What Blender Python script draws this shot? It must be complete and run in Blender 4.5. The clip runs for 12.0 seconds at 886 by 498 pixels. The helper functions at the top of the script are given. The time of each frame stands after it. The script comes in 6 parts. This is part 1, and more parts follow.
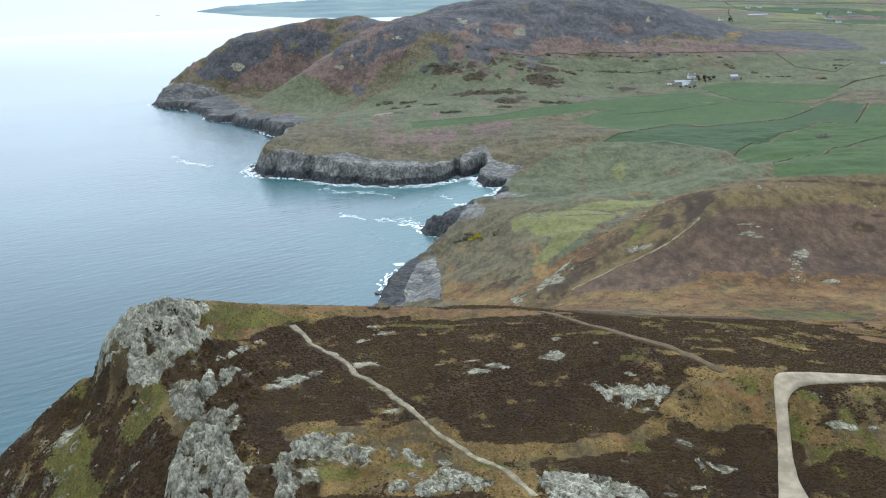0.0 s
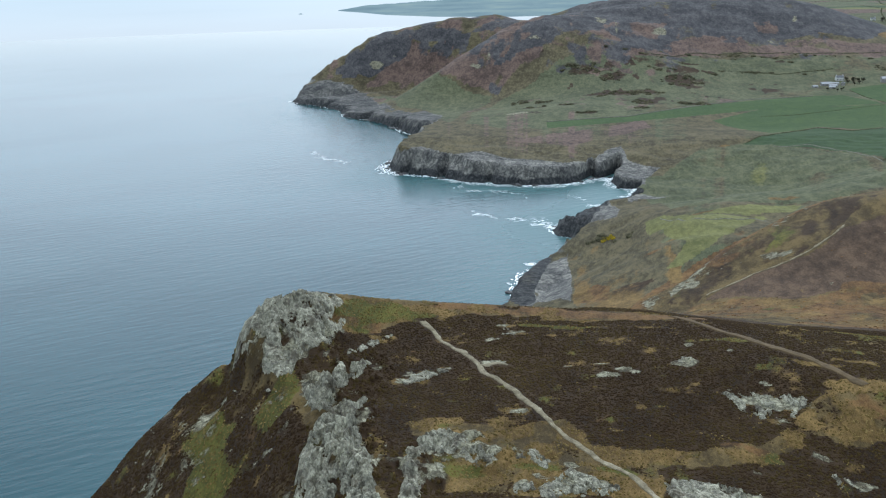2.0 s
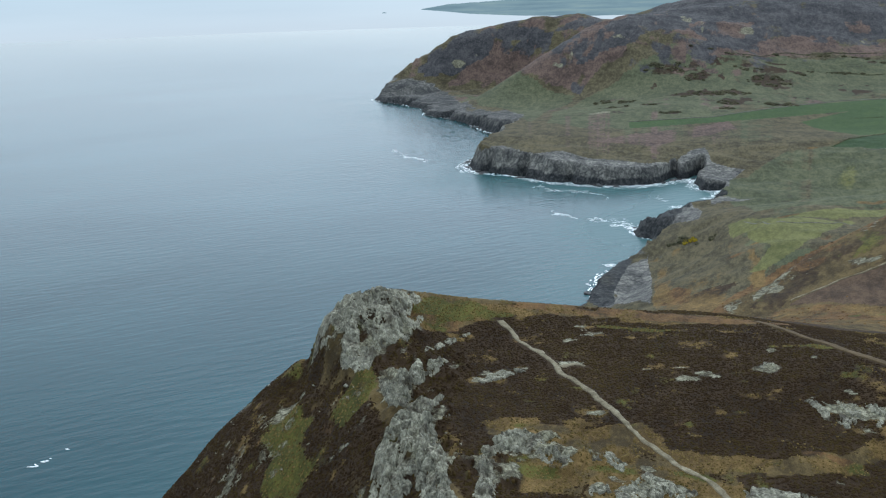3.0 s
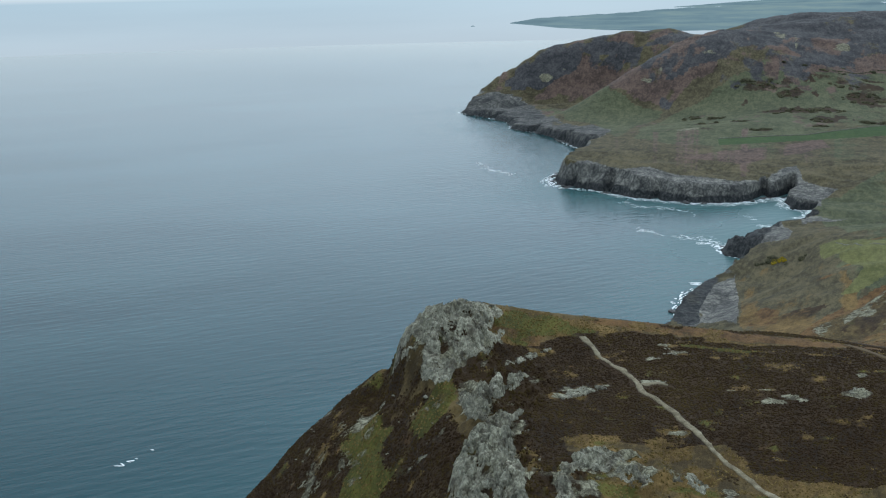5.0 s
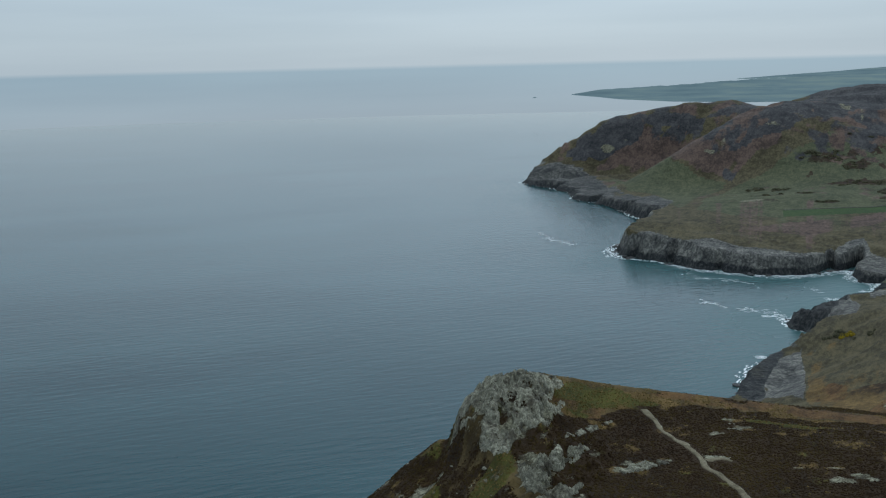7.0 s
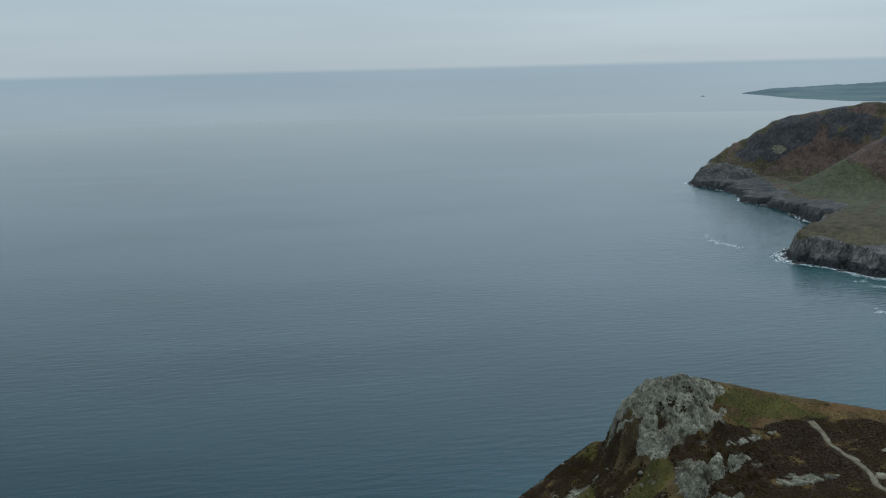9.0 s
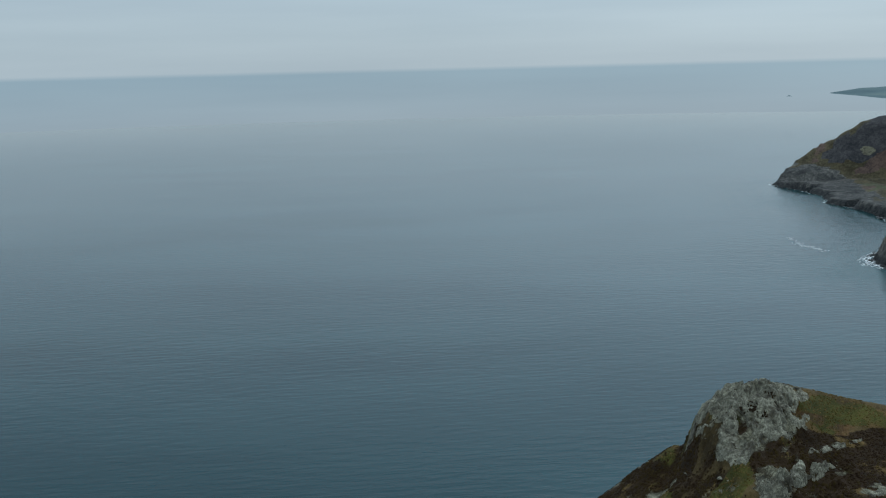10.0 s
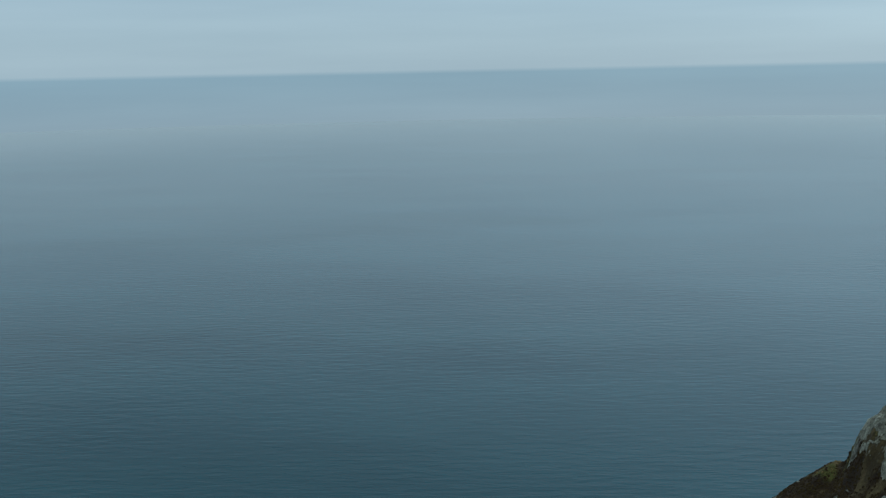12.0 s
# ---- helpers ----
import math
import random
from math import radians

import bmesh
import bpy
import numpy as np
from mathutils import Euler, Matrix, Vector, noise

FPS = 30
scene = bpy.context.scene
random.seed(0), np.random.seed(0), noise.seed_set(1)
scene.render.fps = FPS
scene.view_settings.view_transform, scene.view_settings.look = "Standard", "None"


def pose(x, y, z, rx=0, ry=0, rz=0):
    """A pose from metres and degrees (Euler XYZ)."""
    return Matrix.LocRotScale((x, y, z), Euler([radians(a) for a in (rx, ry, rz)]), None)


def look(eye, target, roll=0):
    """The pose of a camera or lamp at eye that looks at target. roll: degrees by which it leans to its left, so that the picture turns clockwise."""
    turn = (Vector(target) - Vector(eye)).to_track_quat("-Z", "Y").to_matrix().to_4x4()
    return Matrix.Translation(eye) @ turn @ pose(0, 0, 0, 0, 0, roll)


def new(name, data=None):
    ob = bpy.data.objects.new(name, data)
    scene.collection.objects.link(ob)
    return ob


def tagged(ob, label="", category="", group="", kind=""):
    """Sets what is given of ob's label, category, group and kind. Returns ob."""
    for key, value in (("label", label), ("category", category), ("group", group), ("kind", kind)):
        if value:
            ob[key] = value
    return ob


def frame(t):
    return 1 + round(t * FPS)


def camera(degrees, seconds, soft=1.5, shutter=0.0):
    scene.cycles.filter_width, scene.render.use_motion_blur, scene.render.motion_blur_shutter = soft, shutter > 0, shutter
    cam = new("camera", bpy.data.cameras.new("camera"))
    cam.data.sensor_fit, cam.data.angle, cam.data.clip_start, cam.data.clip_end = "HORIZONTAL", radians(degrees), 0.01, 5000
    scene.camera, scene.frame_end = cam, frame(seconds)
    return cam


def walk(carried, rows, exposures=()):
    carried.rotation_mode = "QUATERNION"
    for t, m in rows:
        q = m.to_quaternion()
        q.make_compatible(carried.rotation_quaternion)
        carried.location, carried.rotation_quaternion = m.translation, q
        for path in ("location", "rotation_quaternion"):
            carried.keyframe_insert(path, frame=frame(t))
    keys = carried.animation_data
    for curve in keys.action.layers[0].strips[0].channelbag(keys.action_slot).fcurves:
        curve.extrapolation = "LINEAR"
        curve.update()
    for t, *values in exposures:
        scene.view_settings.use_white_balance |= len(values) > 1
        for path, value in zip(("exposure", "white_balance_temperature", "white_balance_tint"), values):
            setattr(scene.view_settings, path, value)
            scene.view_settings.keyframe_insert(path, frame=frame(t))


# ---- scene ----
# ---- camera: a drone hanging in the air, turning to its left ----
EYE = 220.0
cam = camera(44.6, 12.0, soft=1.2)
TURNS = [  # seconds, turn to the left, pitch, lean to the right
    (0.0, -0.00, -14.38, 1.43),
    (0.5, 1.32, -14.34, 1.48),
    (1.0, 3.28, -14.31, 1.54),
    (1.5, 5.23, -14.28, 1.57),
    (2.0, 7.19, -14.24, 1.63),
    (2.5, 9.35, -14.21, 1.66),
    (3.0, 11.50, -14.18, 1.71),
    (3.2, 12.32, -14.16, 1.75),
    (4.8, 15.75, -14.53, 1.41),
    (5.0, 16.01, -13.37, 1.42),
    (5.5, 16.62, -10.70, 1.38),
    (6.0, 16.91, -9.68, 1.36),
    (6.5, 17.51, -9.66, 1.44),
    (7.0, 19.18, -9.62, 1.45),
    (7.2, 20.09, -9.59, 1.44),
    (9.0, 27.78, -9.52, 1.42),
    (9.5, 29.89, -9.51, 1.36),
    (10.0, 31.98, -9.46, 1.43),
    (10.5, 33.99, -9.43, 1.40),
    (11.0, 36.10, -9.42, 1.31),
    (11.5, 38.19, -9.37, 1.21),
    (12.0, 40.28, -9.36, 1.18),
]
EXPOSURES = [(0.0, 1.35, 6250, 16), (1.5, 1.10, 6220, 15), (3.2, 0.74, 6180, 13), (5.0, 0.5, 6150, 11), (6.5, 0.04, 6100, 10), (8.8, -0.1, 6200, 10), (10.2, -0.12, 6000, 7), (12.0, -0.17, 5650, 1)]
walk(cam, [(t, pose(0, 0, EYE, 90 + pitch, 0, yaw) @ pose(0, 0, 0, 0, 0, -lean)) for t, yaw, pitch, lean in TURNS], EXPOSURES)

# ---- world and sun ----
SUN_EL, SUN_AZ = radians(46), radians(-8)  # azimuth from +y towards +x
world = bpy.data.worlds.new("overcast_sky")
scene.world = world
world.use_nodes = True


def link_world():
    nt = world.node_tree
    nt.nodes.clear()
    N, L = nt.nodes.new, nt.links.new
    out, bg = N("ShaderNodeOutputWorld"), N("ShaderNodeBackground")
    sky = N("ShaderNodeTexSky")
    sky.sky_type = "NISHITA"
    sky.sun_disc = False
    sky.sun_elevation, sky.sun_rotation = SUN_EL, SUN_AZ
    sky.air_density, sky.dust_density, sky.altitude = 1.0, 0.6, 200
    co = N("ShaderNodeTexCoord")
    mp = N("ShaderNodeMapping")
    mp.inputs["Scale"].default_value = (1.2, 1.2, 16.0)
    nz = N("ShaderNodeTexNoise")
    nz.inputs["Scale"].default_value, nz.inputs["Detail"].default_value = 1.6, 5.0
    ramp = N("ShaderNodeValToRGB")
    ramp.color_ramp.elements[0].position, ramp.color_ramp.elements[1].position = 0.3, 0.72
    ramp.color_ramp.elements[0].color = (5.2, 6.3, 7.0, 1)
    ramp.color_ramp.elements[1].color = (6.2, 7.3, 7.9, 1)
    mix = N("ShaderNodeMix")
    mix.data_type = "RGBA"
    mix.inputs["Factor"].default_value = 0.9
    L(co.outputs["Generated"], mp.inputs["Vector"])
    L(mp.outputs["Vector"], nz.inputs["Vector"])
    L(nz.outputs["Fac"], ramp.inputs["Fac"])
    L(sky.outputs["Color"], mix.inputs["A"])
    L(ramp.outputs["Color"], mix.inputs["B"])
    # the cloud is brighter round the hidden sun
    glow = N("ShaderNodeVectorMath")
    glow.operation = "DOT_PRODUCT"
    glow.inputs[1].default_value = (math.sin(SUN_AZ) * math.cos(radians(50)), math.cos(SUN_AZ) * math.cos(radians(50)), math.sin(radians(50)))
    L(co.outputs["Generated"], glow.inputs[0])
    span = N("ShaderNodeMapRange")
    span.inputs["From Min"].default_value, span.inputs["From Max"].default_value = 0.55, 1.05
    L(glow.outputs["Value"], span.inputs["Value"])
    curve = N("ShaderNodeMath")
    curve.operation = "POWER"
    curve.inputs[1].default_value = 2.1
    L(span.outputs["Result"], curve.inputs[0])
    lift = N("ShaderNodeMath")
    lift.operation = "MULTIPLY_ADD"
    lift.inputs[1].default_value, lift.inputs[2].default_value = 1.5, 0.93
    L(curve.outputs["Value"], lift.inputs[0])
    bright = N("ShaderNodeVectorMath")
    bright.operation = "SCALE"
    L(mix.outputs["Result"], bright.inputs[0])
    L(lift.outputs["Value"], bright.inputs["Scale"])
    # under the horizon: sky tinted darker and bluer, painting the far sea's reflection
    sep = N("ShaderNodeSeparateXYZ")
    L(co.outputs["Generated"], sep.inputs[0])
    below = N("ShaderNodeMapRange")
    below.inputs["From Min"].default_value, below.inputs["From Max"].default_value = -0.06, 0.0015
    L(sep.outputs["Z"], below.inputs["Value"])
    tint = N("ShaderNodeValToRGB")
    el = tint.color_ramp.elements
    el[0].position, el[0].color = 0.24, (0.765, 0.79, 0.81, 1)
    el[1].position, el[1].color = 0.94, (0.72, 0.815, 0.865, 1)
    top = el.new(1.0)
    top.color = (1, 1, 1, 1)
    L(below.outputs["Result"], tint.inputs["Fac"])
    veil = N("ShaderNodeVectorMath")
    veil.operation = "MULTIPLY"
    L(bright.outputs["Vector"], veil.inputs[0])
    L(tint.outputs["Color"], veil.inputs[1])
    # the overcast grows brighter above the hazy horizon
    rise = N("ShaderNodeMapRange")
    rise.interpolation_type = "SMOOTHSTEP"
    rise.inputs["From Min"].default_value, rise.inputs["From Max"].default_value = 0.03, 0.2
    rise.inputs["To Min"].default_value, rise.inputs["To Max"].default_value = 1.0, 1.32
    L(sep.outputs["Z"], rise.inputs["Value"])
    dome = N("ShaderNodeVectorMath")
    dome.operation = "SCALE"
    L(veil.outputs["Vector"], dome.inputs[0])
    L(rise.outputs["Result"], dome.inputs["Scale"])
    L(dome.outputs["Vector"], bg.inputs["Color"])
    bg.inputs["Strength"].default_value = 0.085
    L(bg.outputs["Background"], out.inputs["Surface"])


link_world()
sun = new("sun", bpy.data.lights.new("sun", "SUN"))
sun.data.energy, sun.data.angle, sun.data.color = 0.45, radians(30), (1.0, 0.95, 0.88)
sun.matrix_world = look((0, 0, 900), (-900 * math.sin(SUN_AZ) / math.tan(SUN_EL), -900 * math.cos(SUN_AZ) / math.tan(SUN_EL), 0))

# ---- lie of the land ----
# spot heights: x, y, z
UPLAND = [
    (-1, 150, 142), (57, 171, 139), (62, 190, 145), (86, 197, 141), (-33, 226, 145), (-27, 148, 144), (27, 233, 144), (95, 220, 140), (-43, 232, 148),
    (-22, 237, 145), (-4, 240, 144), (10, 242, 143), (-56, 208, 146), (182, 433, 132), (143, 432, 131), (118, 434, 130), (98, 429, 123), (76, 418, 117),
]
UPLAND_HILL = [
    (61, 406, 111), (45, 382, 106), (33, 369, 103), (124, 365, 118), (95, 378, 119), (153, 396, 123), (67, 338, 116), (101, 301, 123), (125, 292, 125),
    (79, 279, 128), (34, 288, 128), (100, 400, 123), (44, 258, 135), (0, 200, 143), (0, 60, 146), (0, -200, 130), (250, 0, 130), (250, 150, 130),
    (330, 420, 132), (33, 401, 101), (42, 409, 103), (50, 413, 107), (61, 428, 110.5), (66, 432, 112.5), (82, 441, 118), (94, 450, 122), (105, 455, 125), (124, 458, 128),
]
LOWLAND = [
    (239, 868, 58), (303, 794, 70), (5, 680, 23), (27, 755, 22), (74, 636, 59), (68, 586, 55), (37, 599, 46), (63, 702, 54), (121, 710, 57),
    (153, 775, 53), (89, 765, 52), (44, 839, 32), (32, 519, 57), (123, 1053, 5), (176, 1035, 9), (133, 1142, 12), (183, 1237, 30), (266, 1067, 33),
]
LOWLAND_BAY = [
    (209, 937, 32), (233, 1380, 25), (357, 1302, 33), (444, 1169, 37), (434, 1592, 33), (617, 1638, 41), (400, 1755, 36), (185, 1589, 31), (16, 1420, 29),
    (-94, 1397, 28), (-14, 1550, 33), (-188, 1276, 30), (-121, 1274, 29), (900, 900, 60), (800, 1300, 50), (-60, 420, 40), (-160, 250, 20),
]
MOUNTAIN = [
    (22, 1800, 58), (225, 1937, 70), (536, 1979, 69), (796, 1943, 65), (188, 2343, 159), (387, 2318, 160), (490, 2298, 138), (568, 2229, 106), (632, 2211, 85),
    (946, 2314, 60), (8, 2300, 150), (-85, 2248, 117), (-154, 2245, 134), (-243, 2217, 130), (-328, 2175, 110), (-407, 2111, 86), (-469, 2027, 30), (-141, 2025, 112),
    (-176, 1942, 90), (-212, 1888, 70), (-245, 1834, 48), (-285, 1747, 21), (-165, 1792, 31), (-278, 2102, 47), (-340, 2072, 37), (-202, 2050, 39), (-255, 1994, 13),
    (-295, 1907, -3), (-150, 2520, 50), (250, 2720, 60), (550, 2650, 60), (-380, 2380, 20),
]
FARLAND = [
    (756, 2800, 81), (1118, 2998, 60), (1567, 4218, 80), (682, 3126, 97), (1000, 3800, 95), (600, 4200, 70), (1400, 2000, 75), (2500, 3000, 90), (2200, 4700, 125),
    (1300, 4800, 125), (3500, 1500, 90), (2000, 800, 80), (2500, -500, 60), (4800, 3000, 110), (1500, -1500, 20), (-100, -900, 20), (700, -500, 90), (700, 300, 110),
    (4800, -1000, 40), (3000, 4700, 130),
]
COAST = [  # the shoreline, from the south round the headland, the bay and the far hill to the north
    (100, -1500), (-120, -900), (-235, -500), (-245, -100), (-250, 150), (-225, 280), (-160, 400), (-95, 560), (-41, 708), (-42, 746),
    (-36, 778), (-9, 839), (8, 898), (-12, 911), (-19, 933), (25, 1010), (57, 1060), (66, 1114), (46, 1117), (40, 1179),
    (22, 1172), (-10, 1137), (-68, 1138), (-121, 1158), (-161, 1190), (-204, 1209), (-224, 1252), (-211, 1493), (-249, 1548), (-296, 1651),
    (-373, 1731), (-399, 1822), (-457, 1888), (-527, 1961), (-515, 2111), (-427, 2311), (-300, 2480), (-150, 2700), (60, 2950), (250, 3500),
    (420, 4200), (500, 4900),
]
GULLIES = [  # clefts in the cliffs: from, to, half width, depth
    (38, 1172, 56, 1238, 6, 30), (14, 1158, 20, 1205, 5, 22), (-150, 1182, -140, 1212, 5, 11), (-95, 1145, -88, 1172, 5, 10), (-196, 1205, -180, 1232, 5, 10),
    (-270, 1590, -235, 1615, 7, 16), (-335, 1690, -300, 1720, 7, 16), (-430, 1865, -395, 1890, 8, 16), (-395, 1800, -360, 1815, 7, 14), (58, 1050, 90, 1058, 6, 14),
]
BRINK = [  # where the upland breaks off to the west and the north
    (-40, -600), (-8, 0), (-12, 90), (-27, 145), (-48, 184), (-63, 202), (-69, 213), (-60, 228), (-34, 238),
    (0, 243), (26, 266), (27, 330), (22, 372), (29, 398), (40, 407), (48, 412), (59, 428), (65, 433), (82, 443),
    (94, 452), (106, 456), (124, 459), (150, 455), (184, 450), (330, 452), (450, 420), (700, 380), (1600, 300),
]


# ---- plan of what covers the land: ellipses (x, y, half width across, half depth away) ----
ROCK_BRINK = [
    (-61, 212, 6.9, 9.0), (-55, 216, 4.4, 6.2), (-66, 205, 2.6, 2.7), (-48, 202, 4.6, 4.3), (-56, 210, 4.8, 3.7), (-37, 160, 6.6, 13.7), (-39, 153, 5.5, 4.8), (-39, 190, 3.5, 3.7),
    (-39, 201, 2.9, 3.6), (-51, 192, 2.7, 2.9), (-38, 177, 3.5, 9.0), (-40, 204, 3.0, 4.3), (-51, 210, 2.9, 3.4), (-40, 193, 3.3, 4.8), (-48, 190, 2.9, 3.9), (-43, 179, 3.1, 7.3),
]
ROCK_BRINK_FOOT = [
    (-23, 166, 4.0, 4.7), (-23, 154, 3.6, 6.0), (-18, 166, 3.8, 2.9), (-10, 164, 4.2, 1.6), (-5, 166, 1.9, 2.4), (-14, 160, 3.3, 2.2), (-17, 171, 2.5, 2.0), (-40, 171, 6.2, 15.0),
    (-39, 158, 6.6, 6.3), (-47, 184, 4.3, 7.5), (-25, 155, 4.2, 9.7), (-22, 166, 4.8, 4.9), (-14, 165, 7.7, 2.2), (-60, 214, 8.0, 9.0), (-57, 216, 7.3, 6.2), (-53, 207, 5.4, 4.2),
    (-56, 201, 6.5, 5.2),
]
ROCK_TOP = [
    (-29, 199, 3.8, 2.6), (-33, 195, 2.4, 1.7), (-26, 202, 2.3, 1.3), (-16, 226, 3.2, 1.2), (-13, 223, 3.5, 1.3), (-17, 219, 2.4, 0.9), (-1, 205, 1.6, 1.1), (8, 200, 2.7, 1.0),
    (11, 202, 2.5, 1.0), (6, 205, 1.4, 0.8), (22, 205, 1.8, 2.9), (19, 205, 1.4, 1.2), (6, 178, 1.8, 1.3), (-10, 184, 3.3, 1.8), (-16, 207, 3.0, 0.9), (32, 189, 4.7, 2.5),
    (38, 187, 4.3, 2.6), (34, 182, 5.2, 2.0), (29, 193, 1.8, 0.9), (-5, 221, 1.7, 1.0),
]
ROCK_LOW = [
    (41, 172, 3.0, 1.4), (45, 166, 2.8, 1.3), (22, 157, 8.8, 2.9), (19, 159, 3.7, 1.9), (-7, 154, 2.2, 1.7), (-5, 157, 1.8, 1.1), (0, 156, 2.4, 2.3), (3, 157, 3.3, 1.5),
    (-1, 163, 1.5, 1.2), (40, 159, 1.9, 1.0), (29, 166, 1.6, 0.8), (69, 178, 3.9, 1.0), (67, 186, 1.3, 0.9), (75, 177, 3.3, 1.4), (35, 195, 1.5, 0.8), (32, 209, 1.2, 1.1),
    (23, 215, 1.0, 1.0), (35, 157, 1.7, 1.1),
]
ROCK_HILL = [
    (121, 357, 2.0, 11.6), (128, 373, 2.6, 5.9), (116, 398, 11.1, 1.3), (117, 389, 8.7, 3.1), (170, 414, 3.3, 4.4), (147, 434, 7.3, 2.6), (135, 430, 5.3, 2.1), (131, 436, 1.5, 4.2),
    (157, 423, 7.2, 1.6), (86, 360, 1.0, 2.7), (92, 400, 1.3, 1.3), (114, 457, 4.0, 3.3), (128, 342, 3.2, 3.6), (76, 398, 5.3, 2.3), (66, 405, 4.0, 1.9), (59, 411, 4.5, 5.3),
    (52, 409, 4.5, 4.9), (43, 400, 3.5, 5.7), (153, 403, 1.8, 2.2), (139, 337, 1.6, 2.4),
]
STRAW_NEAR = [
    (-52, 219, 6.2, 3.0), (-49, 214, 4.1, 3.0), (-34, 232, 11.6, 2.4), (52, 186, 7.2, 4.2), (42, 181, 7.4, 2.7), (28, 171, 7.0, 1.5), (15, 169, 4.5, 1.5), (-19, 178, 10.2, 2.5),
    (0, 171, 3.3, 2.6), (66, 175, 5.3, 3.6), (64, 181, 2.8, 4.7), (8, 165, 5.7, 2.6), (51, 194, 5.6, 1.9), (45, 203, 6.9, 1.3), (-41, 215, 4.1, 1.9), (71, 210, 7.3, 2.1),
    (73, 201, 3.6, 1.4), (4, 232, 3.8, 1.0), (16, 228, 4.5, 1.5), (-9, 175, 5.0, 2.2), (-14, 154, 5.4, 3.7), (9, 156, 3.7, 3.9), (71, 172, 4.2, 2.3), (55, 203, 4.7, 1.1),
]
MOSS_NEAR = [
    (-44, 225, 9.4, 3.5), (-37, 229, 6.4, 2.3), (-72, 191, 6.0, 9.0), (-56, 188, 3.5, 4.3), (-55, 220, 6.2, 2.0), (-70, 183, 5.6, 3.5), (-47, 216, 3.2, 2.0), (65, 185, 2.6, 2.0),
    (6, 162, 4.7, 1.8), (-7, 160, 4.7, 1.7), (-3, 227, 12.5, 1.1), (31, 216, 9.6, 1.2), (66, 330, 14.7, 4.8), (64, 228, 10.4, 2.2), (100, 280, 9.8, 2.1), (-19, 157, 4.6, 2.9),
    (53, 211, 6.0, 1.9), (62, 177, 1.5, 3.3),
]
BRACKEN_NEAR = [
    (2, 238, 36.6, 5.0), (54, 186, 6.5, 4.5), (56, 182, 3.2, 5.4), (98, 250, 14.7, 7.6), (81, 276, 31.6, 4.1), (82, 322, 58.1, 10.9), (-22, 237, 11.7, 2.0), (131, 337, 23.6, 18.7),
    (99, 352, 11.9, 9.6), (54, 186, 4.8, 2.7), (55, 181, 3.8, 3.2), (96, 224, 6.7, 3.4), (28, 173, 5.0, 1.2),
]
HEATHER_HILL = [
    (159, 396, 7.8, 5.0), (169, 404, 4.7, 2.5), (155, 443, 30.0, 3.6), (176, 434, 15.0, 3.6), (99, 443, 9.7, 2.8),
]
BRACKEN_LOW = [
    (57, 417, 10.5, 6.5), (39, 409, 11.2, 5.8), (32, 556, 13.4, 6.6), (69, 426, 5.6, 5.6), (24, 598, 16.3, 6.8), (41, 658, 14.3, 5.1), (-20, 1313, 41.6, 24.7), (129, 1430, 53.0, 13.5),
    (66, 1373, 43.6, 19.4), (23, 649, 14.1, 7.6), (14, 1271, 26.9, 18.0), (98, 657, 5.0, 7.8), (14, 583, 16.0, 5.5), (83, 443, 4.8, 5.3),
]
STRAW_LOW = [
    (124, 755, 24.6, 7.2), (89, 768, 24.8, 3.6), (64, 676, 11.0, 4.5), (56, 659, 7.1, 4.7), (142, 1225, 39.2, 8.9), (195, 1229, 19.8, 5.1), (150, 806, 17.5, 7.7), (796, 2394, 79.3, 17.8),
    (789, 2577, 56.5, 12.7), (121, 1199, 19.2, 15.5), (15, 791, 25.6, 9.0),
]
PASTURE_LOW = [
    (81, 699, 30.2, 13.3), (72, 679, 22.0, 9.5), (73, 627, 17.1, 9.7), (143, 767, 20.9, 11.0), (52, 613, 13.3, 11.7), (215, 1097, 71.3, 51.6), (132, 1131, 36.3, 34.5), (87, 1103, 23.6, 31.3),
]
GORSE = [
    (13, 1815, 36.2, 27.0), (59, 1779, 24.3, 24.7), (59, 1678, 44.2, 19.8), (142, 1838, 25.2, 12.3), (169, 1774, 33.7, 34.8), (90, 1536, 11.3, 10.9), (108, 1686, 26.7, 23.9), (97, 1590, 16.8, 22.5),
    (171, 1580, 21.8, 11.2), (-15, 1583, 16.7, 14.9), (350, 1911, 12.2, 11.0), (17, 1493, 15.7, 7.0), (188, 1874, 21.8, 6.8), (-86, 1684, 16.0, 19.8), (-50, 1654, 17.4, 15.6), (-64, 1580, 25.0, 11.2),
    (222, 1832, 15.5, 7.6), (690, 1866, 12.5, 9.4),
]
GORSE_ROWS = [
    (271, 1843, 39.1, 2.9), (329, 1845, 59.1, 3.9), (390, 1861, 30.0, 3.9), (396, 1943, 41.6, 4.1), (523, 1818, 13.9, 13.4), (543, 1760, 23.2, 8.7), (102, 1891, 59.6, 2.9), (183, 1920, 60.7, 2.0),
    (304, 1935, 61.7, 4.0), (498, 1868, 12.2, 14.9), (273, 1922, 10.2, 7.0), (466, 1938, 41.8, 4.1), (664, 1819, 14.2, 9.1), (599, 1710, 11.4, 8.5), (291, 1847, 19.6, 5.8),
]
